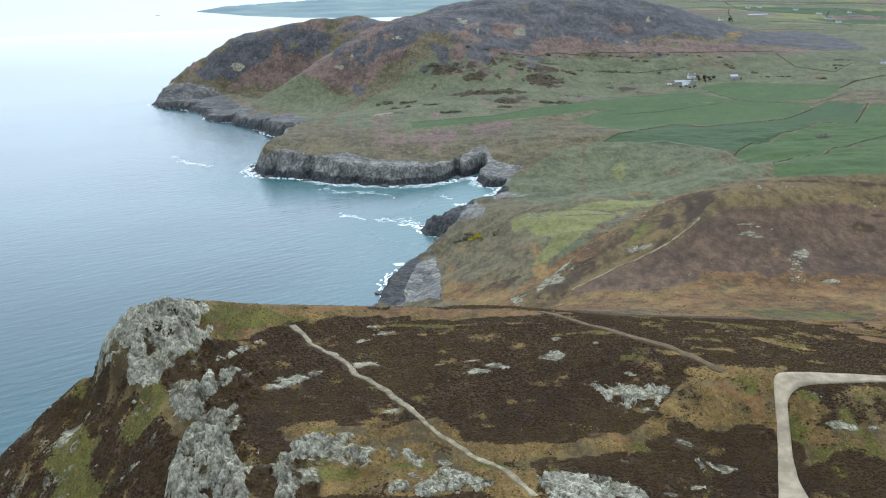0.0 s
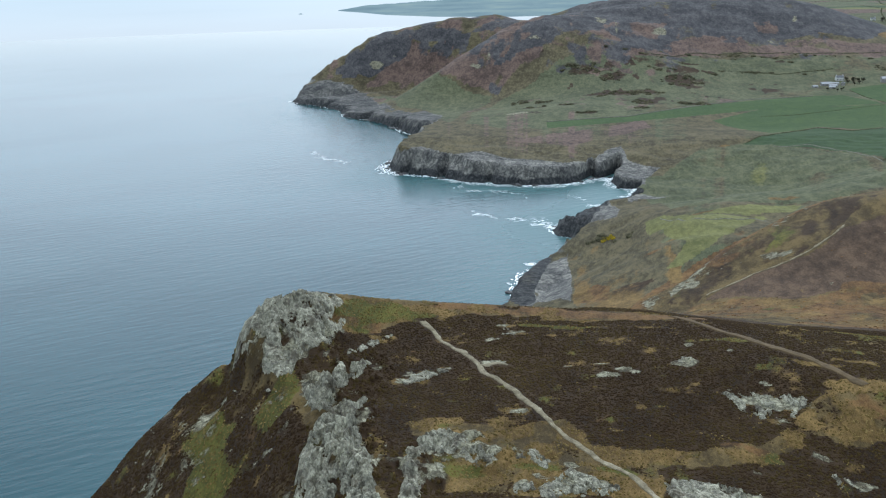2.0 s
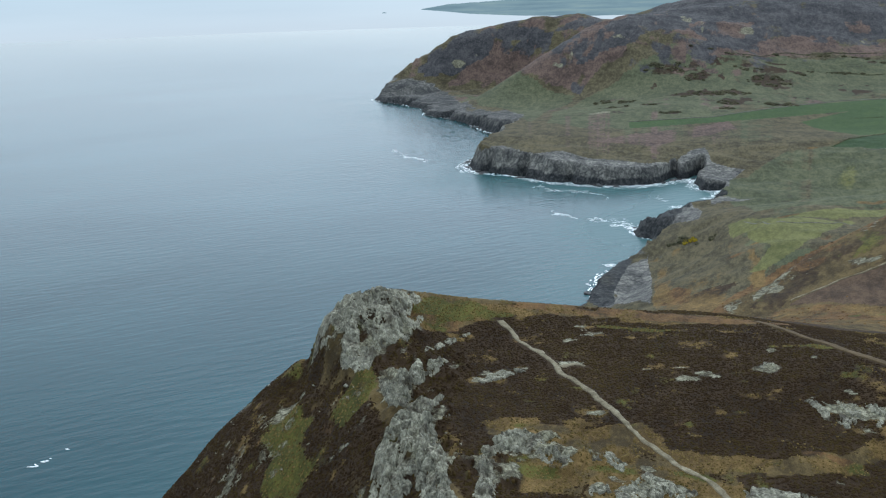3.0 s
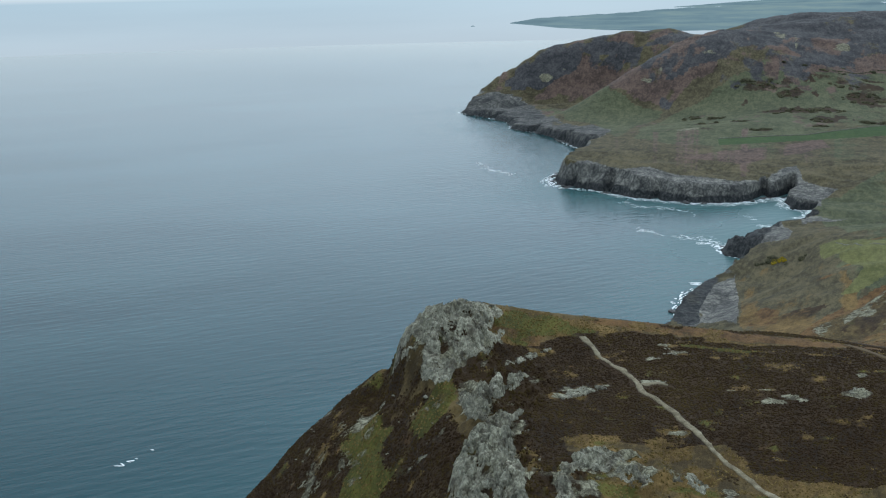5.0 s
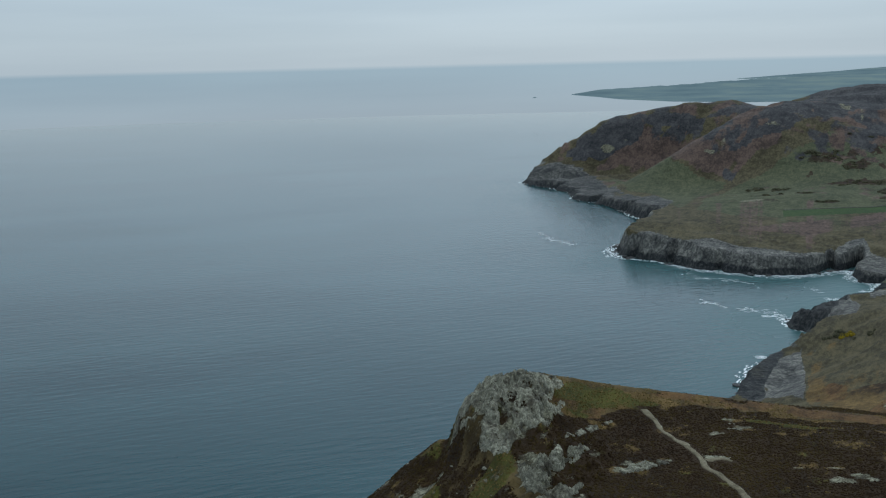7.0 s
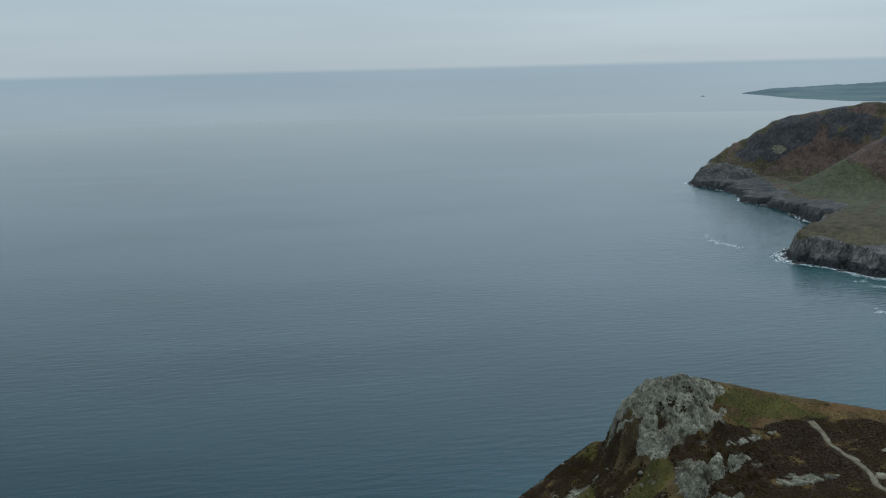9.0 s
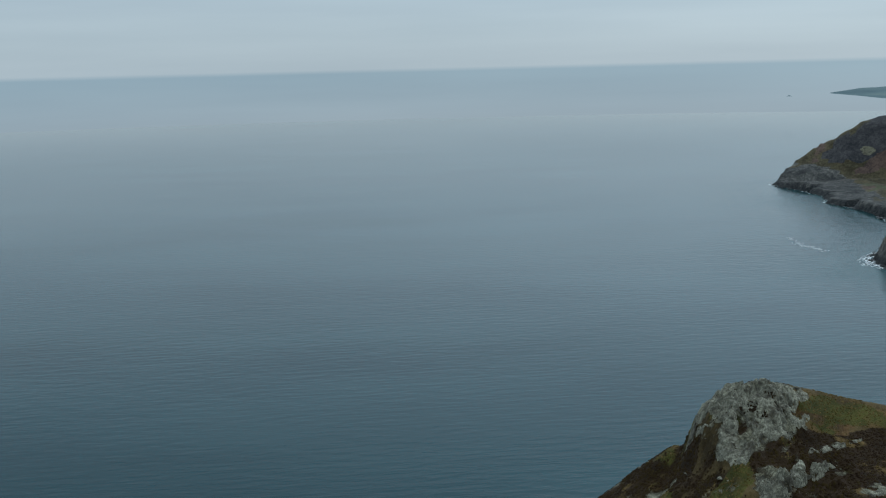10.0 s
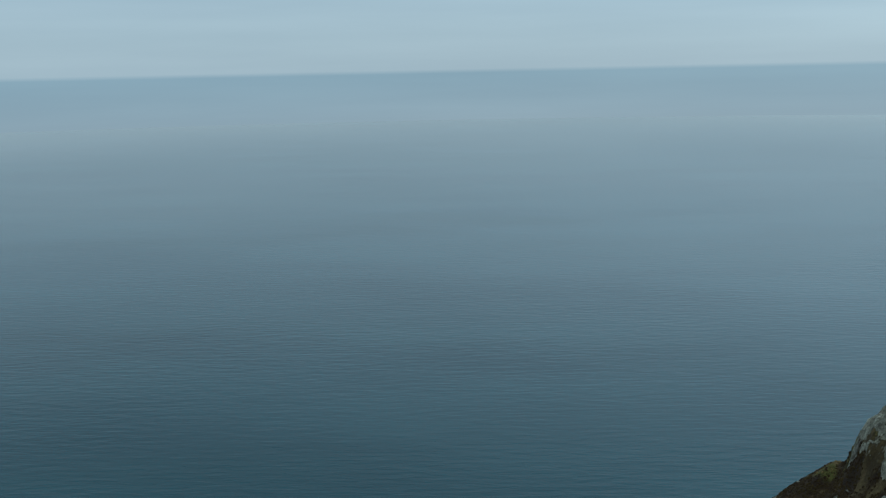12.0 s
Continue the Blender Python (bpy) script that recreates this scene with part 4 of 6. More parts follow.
def build_sea():
    rings = [0.0] + list(np.geomspace(60, 4950, 90))
    n = 256
    a = np.linspace(0, 2 * math.pi, n, endpoint=False)
    verts = [(0, 0, 0)]
    for r in rings[1:]:
        verts += [(r * math.sin(t), r * math.cos(t), 0) for t in a]
    faces = [(0, 1 + (i + 1) % n, 1 + i) for i in range(n)]
    for k in range(len(rings) - 2):
        o = 1 + k * n
        faces += [(o + i, o + (i + 1) % n, o + n + (i + 1) % n, o + n + i) for i in range(n)]
    ob = mesh_object("sea", verts, faces, SEA)
    v = np.array(verts)
    d = line_distance(v[:, 0], v[:, 1], COAST)
    add_attribute(ob, "shallow", step(-130, 10, d) * 0.85 * (0.25 + 0.75 * np.exp(-((v[:, 0] - 10) / 260) ** 2 - ((v[:, 1] - 1050) / 260) ** 2)))
    far_out = np.hypot(v[:, 0], v[:, 1])
    add_attribute(ob, "chop", np.maximum(np.interp(far_out, [300, 700, 1500, 3000, 4900], [1.0, 0.75, 0.35, 0.1, 0.03]), 1.3 * step(-350, -60, d) * step(2600, 1700, far_out)))
    return tagged(ob, "calm grey-green sea with faint ripples", "sea", kind="structure")


sea = build_sea()


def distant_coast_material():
    m, nt, b = material("haze_glow_land")
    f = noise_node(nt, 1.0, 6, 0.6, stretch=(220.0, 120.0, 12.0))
    # haze painted in: blue-grey emission replaces lit land colour
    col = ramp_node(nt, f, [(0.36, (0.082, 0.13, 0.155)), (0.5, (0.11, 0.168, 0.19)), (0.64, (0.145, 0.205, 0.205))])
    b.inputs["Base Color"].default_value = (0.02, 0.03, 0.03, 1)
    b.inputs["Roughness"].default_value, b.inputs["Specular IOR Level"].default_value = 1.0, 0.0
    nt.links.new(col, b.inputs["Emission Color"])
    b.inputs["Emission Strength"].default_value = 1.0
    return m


HAZE_GLOW_LAND = distant_coast_material()


def build_distant_coast(name, profile, r0, r1, seed, label):
    """A low shore with the haze of distance painted in as glow: profile rows are azimuth, elevation of the waterline
    and of the skyline, in degrees.
    """
    az, foot, top = (np.array(c) for c in zip(*profile))
    a = np.linspace(az[0], az[-1], 160)
    rows = 9
    verts = []
    for k in range(rows):
        t = k / (rows - 1)
        for v in a:
            e0, e1 = np.interp(v, az, foot), np.interp(v, az, top)
            r = r0 + (r1 - r0) * t
            lift = t if k == 0 else 0.12 + 0.88 * t
            e = e0 + (e1 - e0) * lift + (float(fractal(np.array([v * 9.0]), np.array([t * 5.0]), 3, 3, seed)[0]) * 0.05 * (e1 - e0) if k else 0)
            verts.append((r * math.sin(radians(v)), r * math.cos(radians(v)), EYE + r * math.tan(radians(e))))
    n = len(a)
    faces = [(k * n + i, k * n + i + 1, (k + 1) * n + i + 1, (k + 1) * n + i) for k in range(rows - 1) for i in range(n - 1)]
    return tagged(mesh_object(name, verts, faces, HAZE_GLOW_LAND), label, "backdrop", kind="structure")


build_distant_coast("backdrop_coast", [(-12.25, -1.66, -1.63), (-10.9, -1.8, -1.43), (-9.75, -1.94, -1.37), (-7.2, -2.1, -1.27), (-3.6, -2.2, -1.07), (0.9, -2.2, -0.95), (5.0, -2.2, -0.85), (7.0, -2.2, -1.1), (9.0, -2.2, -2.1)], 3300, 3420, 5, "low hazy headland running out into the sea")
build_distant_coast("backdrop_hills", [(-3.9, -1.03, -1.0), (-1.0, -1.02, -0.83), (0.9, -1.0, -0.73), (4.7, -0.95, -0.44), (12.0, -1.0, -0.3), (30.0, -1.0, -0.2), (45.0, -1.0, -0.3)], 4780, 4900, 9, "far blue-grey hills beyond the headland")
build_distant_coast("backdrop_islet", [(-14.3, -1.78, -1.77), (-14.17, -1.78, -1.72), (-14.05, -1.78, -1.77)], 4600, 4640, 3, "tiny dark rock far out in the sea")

# ---- ways ----
EARTH = plain("trodden_earth", [(0.38, (0.09475, 0.07715, 0.04646)), (0.5, (0.1698, 0.1427, 0.09152)), (0.62, (0.2606, 0.2276, 0.1549))], 0.5, 0.95, 0.6, 0.08)
TRACK = plain("grassy_track", [(0.3, (0.04666, 0.03158, 0.01459)), (0.5, (0.08165, 0.05593, 0.02768)), (0.7, (0.1244, 0.08883, 0.04629))], 0.5, 0.95, 0.6, 0.08)
CONCRETE = plain("worn_concrete", [(0.41, (0.1634, 0.131, 0.08602)), (0.5, (0.2279, 0.1857, 0.125)), (0.59, (0.2924, 0.2419, 0.168))], 0.35, 0.85, 0.25, 0.02, 6.0)


def resample(line, gap):
    """A smooth run of points along a polyline, about gap apart."""
    p = np.array(line, float)
    s = np.r_[0, np.cumsum(np.hypot(*np.diff(p, axis=0).T))]
    n = max(int(s[-1] / gap), 2)
    u = np.linspace(0, s[-1], n + 1)
    q = np.stack([np.interp(u, s, p[:, k]) for k in (0, 1)], 1)
    for _ in range(2):
        q[1:-1] = 0.25 * q[:-2] + 0.5 * q[1:-1] + 0.25 * q[2:]
    return q


def drape(name, left, right, mat, lift, across=4, rag=0.0, seed=0):
    """A strip between two lines of the plan, laid over the ground with a turned-down edge."""
    n = len(left)
    verts, faces = [], []
    cols = across + 3
    for i in range(n):
        l, r = left[i], right[i]
        w = rag * fractal(np.array([i * 0.35]), np.array([3.0]), 1.0, 3, seed)[0], rag * fractal(np.array([i * 0.35]), np.array([9.0]), 1.0, 3, seed + 5)[0]
        d = (r - l) / (np.hypot(*(r - l)) + 1e-9)
        l, r = l - d * w[0], r + d * w[1]
        pts = [l + (r - l) * k / across for k in range(across + 1)]
        z = ground_height([p[0] for p in pts], [p[1] for p in pts])
        flat = np.convolve(np.r_[z[0], z, z[-1]], [0.25, 0.5, 0.25], "valid")
        top = np.maximum(flat, z) + lift
        verts.append((*pts[0], z[0] - 0.5))
        verts += [(p[0], p[1], t) for p, t in zip(pts, top)]
        verts.append((*pts[-1], z[-1] - 0.5))
    for i in range(n - 1):
        for k in range(cols - 1):
            a = i * cols + k
            faces.append((a, a + 1, a + cols + 1, a + cols))
    return mesh_object(name, verts, faces, mat)


def footpath(line, width, label, rag=0.35, seed=0, lift=0.12, mat=EARTH):
    q = resample(line, 0.9)
    t = np.gradient(q, axis=0)
    t /= np.hypot(t[:, 0], t[:, 1])[:, None]
    side = np.stack([t[:, 1], -t[:, 0]], 1) * width / 2
    ob = drape("path", q - side, q + side, mat, lift, 3, rag, seed)
    return tagged(ob, label, "path", kind="structure")


footpath(PATH_MAIN, 1.15, "narrow trodden path of pale earth through the heather", 0.55, 3)
footpath(PATH_SECOND, 1.7, "broad grassy track of pale earth through the heather", 0.6, 8, 0.12, TRACK)
footpath(PATH_HILL, 0.75, "thin trodden path climbing the brown hillside", 0.6, 12, 0.25, EARTH)
footpath(PATH_SPUR, 1.2, "short worn side path off the trodden path", 0.7, 17)


def build_road():
    m = 70
    lines = []
    for line in (ROAD_LEFT, ROAD_RIGHT):
        q = resample(line, 0.5)
        u = np.linspace(0, len(q) - 1, m)
        lines.append(np.stack([np.interp(u, np.arange(len(q)), q[:, k]) for k in (0, 1)], 1))
    road = drape("road", lines[0], lines[1], CONCRETE, 0.2, 4, 0.08, 2)
    tagged(road, "pale worn concrete lane with a sharp bend", "road", kind="structure")


build_road()

# ---- rocks ----
def rock_material():
    m, nt, b = material("lichened_rock")
    geo = nt.nodes.new("ShaderNodeNewGeometry")
    mp = nt.nodes.new("ShaderNodeMapping")
    mp.vector_type = "TEXTURE"
    mp.inputs["Rotation"].default_value, mp.inputs["Scale"].default_value = (0.2, 0.3, 0.7), (0.7, 1.5, 1.8)
    nt.links.new(geo.outputs["Position"], mp.inputs["Vector"])
    chips = nt.nodes.new("ShaderNodeTexVoronoi")
    chips.inputs["Scale"].default_value = 2.2
    nt.links.new(mp.outputs["Vector"], chips.inputs["Vector"])
    tint = nt.nodes.new("ShaderNodeSeparateColor")
    nt.links.new(chips.outputs["Color"], tint.inputs["Color"])
    chip = math_node(nt, "ADD", math_node(nt, "MULTIPLY", tint.outputs["Red"], 0.24), 0.38)
    g = math_node(nt, "ADD", math_node(nt, "MULTIPLY", chip, 0.6), math_node(nt, "MULTIPLY", noise_node(nt, 0.8, 7, 0.65), 0.4))
    cracks = crack_node(nt, 0.8)
    col = rock_colour(nt, g, cracks)
    info = nt.nodes.new("ShaderNodeObjectInfo")
    hsv = nt.nodes.new("ShaderNodeHueSaturation")
    nt.links.new(col, hsv.inputs["Color"])
    nt.links.new(math_node(nt, "ADD", math_node(nt, "MULTIPLY", info.outputs["Random"], 0.3), 0.46), hsv.inputs["Value"])
    nt.links.new(hsv.outputs["Color"], b.inputs["Base Color"])
    b.inputs["Roughness"].default_value = 0.9
    nt.links.new(bump_node(nt, math_node(nt, "ADD", g, math_node(nt, "MULTIPLY", cracks, 0.6)), 0.4, 0.2), b.inputs["Normal"])
    return m


ROCK = rock_material()
rng = random.Random(7)


def rock_mesh(seed, flat=0.6, cuts=14, detail=4):
    """An angular block of bedrock: a ball cut by random planes into faces, cracked and pitted."""
    r = random.Random(seed)
    bm = bmesh.new()
    bmesh.ops.create_icosphere(bm, subdivisions=detail, radius=1.0)
    planes = [(Vector((r.gauss(0, 1), r.gauss(0, 1), r.gauss(0, 0.8))).normalized(), r.uniform(0.45, 0.85)) for _ in range(cuts)]
    shift = Vector((seed * 3.1, seed * 1.7, 0))
    for v in bm.verts:
        for n, d in planes:
            over = v.co.dot(n) - d
            if over > 0:
                v.co -= n * over
        crack = abs(noise.noise(v.co * 2.1 + shift))
        v.co *= 1 - 0.16 * max(0.0, 0.16 - crack) / 0.16
        v.co += Vector(noise.noise_vector(v.co * 3.0 + shift)) * 0.07 + Vector(noise.noise_vector(v.co * 8.0 + shift)) * 0.03
        v.co.z *= flat
    me = bpy.data.meshes.new("rock")
    bm.to_mesh(me)
    bm.free()
    me.materials.append(ROCK)
    return me


ROCK_MESHES = [rock_mesh(k, rng.uniform(0.4, 0.75)) for k in range(14)]


def place_rock(x, y, size, label, group, squash=1.0, sink=0.3):
    ob = new("rock", rng.choice(ROCK_MESHES))
    z = float(ground_height([x], [y])[0])
    s = size / 2
    ob.matrix_world = pose(x, y, z - sink * s * squash, rng.uniform(-14, 14), rng.uniform(-14, 14), rng.uniform(0, 360)) @ Matrix.Diagonal((s * rng.uniform(0.8, 1.6), s * rng.uniform(0.7, 1.1), s * squash * rng.uniform(0.7, 1.1), 1))
    return tagged(ob, label, "rock", group)


def scatter(spots, count, low, high, label, group, squash=1.0, sink=0.3):
    areas = [a * b for _, _, a, b in spots]
    for _ in range(count):
        cx, cy, a, b = rng.choices(spots, areas)[0]
        n = math.hypot(cx, cy)
        s, c = cx / n, cy / n
        t, k = rng.uniform(0, 2 * math.pi), math.sqrt(rng.random())
        u, v = a * k * math.cos(t), b * k * math.sin(t)
        place_rock(cx + u * c + v * s, cy - u * s + v * c, low + (high - low) * rng.random() ** 2.0, label, group, squash, sink)


scatter(ROCK_BRINK + ROCK_BRINK_FOOT, 34, 0.6, 2.4, "grey lichened crag block on the cliff edge", "crags on the cliff edge", 0.8, 0.55)
scatter(ROCK_TOP + ROCK_LOW, 62, 0.4, 2.0, "low pale grey rock slab among the heather", "rock slabs on the moor", 0.4, 0.3)
scatter(ROCK_HILL, 62, 0.4, 1.8, "pale grey boulder on the brown hillside", "boulders on the hillside", 0.8)
scatter([(125, 369, 3.2, 6.0), (120, 354, 2.0, 12.0), (118.5, 346, 2.4, 5.0)], 104, 0.5, 1.8, "pale boulder in a narrow scree on the hillside", "scree boulders", 0.9, 0.2)
scatter([(-75, 178, 24, 30), (-62, 196, 12, 16), (-90, 205, 14, 14)], 38, 0.5, 2.4, "weathered grey boulder on the steep heathery slope", "boulders on the sea slope", 0.7)

# ---- bedrock outcrops ----
def joints(x, y, size, turn, stretch, seed):
    """Blocks between joints: a random height for the block at each place, 0 to 1, how far it lies from the next joint, and which block it is."""
    c, s = math.cos(turn), math.sin(turn)
    u, v = (x * c + y * s) / size, (y * c - x * s) / (size * stretch)
    ui, vi = np.floor(u), np.floor(v)
    first, second, tall, block = np.full(np.shape(x), 9.0), np.full(np.shape(x), 9.0), np.zeros(np.shape(x)), np.zeros(np.shape(x))

    def dice(a, b, k):
        return np.modf(np.abs(np.sin(a * 127.1 + b * 311.7 + (seed + k) * 74.7) * 43758.5453))[0]
    for i in (-1, 0, 1):
        for j in (-1, 0, 1):
            a, b = ui + i, vi + j
            d = np.hypot(a + 0.15 + 0.7 * dice(a, b, 1) - u, b + 0.15 + 0.7 * dice(a, b, 2) - v)
            nearer = d < first
            second = np.where(nearer, first, np.minimum(second, d))
            tall = np.where(nearer, dice(a, b, 3), tall)
            block = np.where(nearer, a * 4096 + b, block)
            first = np.minimum(first, d)
    return tall, second - first, block


def outcrop(line, rise, size, turn, label, gap=0.3, seed=0, edge=1.6, bared=0.1):
    """A bare knuckle of bedrock that breaks through the turf: jointed blocks at two sizes, with a ragged rim that dips under the ground."""
    p = np.array(line)
    x0, y0, x1, y1 = *(p.min(0) - 1.0), *(p.max(0) + 1.0)
    xs, ys = np.arange(x0, x1, gap), np.arange(y0, y1, gap)
    X, Y = np.meshgrid(xs, ys)
    U = X + 0.9 * fractal(X, Y, 3.0, 4, 200 + seed, 0.6)
    V = Y + 1.6 * fractal(X, Y, 3.5, 4, 230 + seed, 0.6)
    rim = np.abs(line_distance(U, V, line + line[:1])) * np.where(inside(U, V, line), 1, -1)
    big, big_gap, block = joints(U, V, size, turn, 1.8, seed)
    small, small_gap, _ = joints(X + 0.3 * fractal(X, Y, 1.2, 2, 260 + seed), Y, size * 0.36, turn + 0.4, 1.6, seed + 9)
    blocks = 0.7 * big + 0.3 * small + 0.14 * (fractal(X, Y, size * 2.2, 2, 290 + seed, 0.5) + 0.5)
    cut = 0.8 * np.clip(1 - big_gap / 0.17, 0, 1) + 0.35 * np.clip(1 - small_gap / 0.2, 0, 1)
    c, s = math.cos(turn), math.sin(turn)
    bare = step(-0.1, 0.06, fractal((U * c + V * s) * 1.6, (V * c - U * s) * 0.55, size * 2.2, 5, 320 + seed, 0.65) + bared)
    swell = step(0, edge, rim) * bare
    Z = ground_height(X, Y) - 0.45 + swell * (0.5 + rise * blocks - rise * 0.6 * cut) - 0.8 * step(0.2, -0.8, rim)
    faces = grid_faces(len(xs), len(ys), ((rim > -0.6) & (swell > 0.02)).ravel())
    base = new("outcrop")
    verts = np.stack([X.ravel(), Y.ravel(), Z.ravel()], 1)
    owner = block.ravel()[faces[:, 0]]
    for k in np.unique(owner):
        quads = faces[owner == k]
        used, flat = np.unique(quads, return_inverse=True)
        piece = mesh_object("block", verts[used].tolist(), flat.reshape(-1, 4).tolist(), ROCK, False)
        piece.parent = base
    return tagged(base, label, "outcrop", "bare bedrock of the headland")


KNOB = [
    (-72.6, 209), (-71.8, 213), (-68.0, 217), (-63.3, 221), (-59.0, 226), (-54.6, 229.8), (-50.8, 226.0), (-51.4, 214.1), (-49.0, 217.8), (-48.7, 211.2),
    (-50.5, 204.2), (-53.5, 203.1), (-54.2, 197.6), (-54.5, 192.9), (-57.7, 191.9), (-62.7, 197.2), (-62.4, 199.5), (-68.4, 204.5),
]
RIB = [
    (-52.8, 191.2), (-47.1, 192.4), (-47.9, 199.7), (-44.4, 199.3), (-40.6, 205.7), (-39.6, 203.3), (-42.2, 191.2), (-44.9, 188.2), (-43.3, 174.5), (-48.5, 177.9),
]
CRAG = [
    (-46.2, 176.4), (-42.2, 181.3), (-37.9, 189.2), (-38.8, 176.6), (-34.2, 164.7), (-31.5, 155.8), (-29.1, 147.7), (-26.8, 140.0), (-46.7, 150.0), (-46.4, 159.8), (-47.0, 165.7), (-45.6, 168.2),
]
LEFT_SLAB = [
    (-27.9, 161.6), (-26.1, 169.8), (-21.3, 175.5), (-17.0, 168.4), (-19.4, 162.4), (-23.3, 161.6), (-24.2, 155.0), (-22.2, 147.2), (-21.6, 142.8), (-26.6, 142.0), (-27.0, 147.6),
]
MID_SLAB = [
    (-19.6, 164.1), (-15.7, 166.9), (-10.8, 164.0), (-6.9, 169.4), (-3.3, 166.2), (-3.8, 160.2), (-9.7, 163.4), (-14.5, 158.3), (-17.6, 160.6),
]
HEATH_STRIP = [(-46.4, 203.2), (-43.9, 212.3), (-38.5, 220.0), (-38.2, 217.6), (-41.9, 208.7), (-44.7, 201.6)]
HEATH_SLAB = [(-34.6, 193.6), (-30.1, 200.9), (-26.2, 203.7), (-24.6, 201.8), (-28.2, 196.5), (-32.4, 192.5)]
PATH_SLAB = [(-10.3, 153.2), (-6.1, 158.1), (-5.4, 153.9), (-9.1, 151.0)]
FRONT_SLAB = [(13.2, 160.7), (18.2, 161.8), (26.8, 161.4), (30.9, 158.7), (32.2, 153.6), (31.4, 149.4), (14.4, 146.8), (13.7, 156.6)]
STONY_PATCH = [(26.1, 191.3), (32.9, 191.7), (39.3, 190.2), (43.4, 187.8), (39.2, 182.8), (31.0, 180.4), (29.1, 184.5)]
SMALL_SLAB = [(19.5, 206.5), (21.9, 208.9), (24.0, 204.6), (21.2, 201.6)]
FOOT_SLAB = [(-0.9, 163.3), (2.5, 159.2), (7.5, 157.1), (6.8, 153.4), (-0.9, 151.3), (-4.2, 150.6), (-6.4, 153.8), (-3.2, 158.3)]
EDGE_SLAB = [(40.8, 167.1), (44.5, 167.6), (46.1, 165.3), (44.2, 163.6), (41.4, 164.2)]
outcrop(KNOB, 0.9, 1.8, 0.7, "bulging grey lichened crag at the cliff edge", 0.28, 1, 0.7, 0.2)
outcrop(RIB, 1.5, 1.7, 0.6, "broken grey rock rib below the crag", 0.28, 2, 1.2, 0.16)
outcrop(CRAG, 1.5, 1.9, 0.5, "steep pale grey crag falling down the sea slope", 0.28, 3, 1.4, 0.26)
outcrop(LEFT_SLAB, 0.9, 1.8, 0.9, "smooth blue-grey rock slab among grass", 0.28, 4, 1.4, 0.3)
outcrop(MID_SLAB, 0.7, 1.6, 0.3, "flat pale rock slab among dry grass", 0.28, 5, 1.0, 0.2)
outcrop(HEATH_STRIP, 0.5, 1.3, 0.9, "thin strip of bare rock in the heather", 0.3, 6, 0.9)
outcrop(HEATH_SLAB, 0.6, 1.4, 0.9, "pale bare rock slab in dark heather", 0.3, 7, 0.8)
outcrop(PATH_SLAB, 0.7, 1.2, 0.2, "pale rock slab beside the trodden path", 0.25, 8, 0.8)
outcrop(FRONT_SLAB, 0.8, 2.0, 0.2, "broad blue-grey cracked rock slab", 0.28, 9, 1.2, 0.25)
outcrop(STONY_PATCH, 0.5, 1.0, 0.4, "stony patch of pale rock in the heather", 0.3, 12, 1.0, -0.14)
outcrop(SMALL_SLAB, 0.5, 1.0, 0.4, "small pale rock slab in dark heather", 0.3, 11, 0.8)
outcrop(FOOT_SLAB, 0.8, 1.3, 0.4, "broken pale rocks beside the trodden path", 0.25, 14, 0.9)
outcrop(EDGE_SLAB, 0.5, 1.0, 0.4, "low pale rock at the edge of the heather", 0.3, 13, 0.8)

# skerries at the foot of the cliffs
DARK_ROCK = plain("sea_wet_rock", [(0.35, (0.012, 0.012, 0.013)), (0.55, (0.04, 0.04, 0.04)), (0.7, (0.1, 0.098, 0.092))], 0.2, 0.55, 0.8, 0.4)


def skerry_mesh(seed):
    me = rock_mesh(100 + seed, 0.5, 12, 3)
    me.name = "skerry"
    me.materials[0] = DARK_ROCK
    return me


SKERRIES = [skerry_mesh(k) for k in range(6)]
COAST_RUN = resample(COAST[8:34], 9)
for k in range(110):
    i = rng.randrange(len(COAST_RUN) - 1)
    x, y = COAST_RUN[i]
    dx, dy = COAST_RUN[i + 1] - COAST_RUN[i]
    n = math.hypot(dx, dy)
    off = rng.uniform(-3, 5)
    x, y = x - dy / n * off, y + dx / n * off
    ob = new("skerry", rng.choice(SKERRIES))
    s = rng.uniform(1.5, 6.0)
    ob.matrix_world = pose(x, y, -0.2, rng.uniform(-12, 12), rng.uniform(-12, 12), rng.uniform(0, 360)) @ Matrix.Diagonal((s * rng.uniform(0.9, 1.7), s, s * rng.uniform(0.6, 1.1), 1))
    tagged(ob, "dark wet rock at the water's edge below the cliff", "rock", "skerries along the shore")

# ---- surf ----
FOAM = plain("sea_foam", [(0.3, (0.6, 0.66, 0.67)), (0.6, (0.82, 0.84, 0.84))], 0.6, 0.8, 0.3, 0.1)


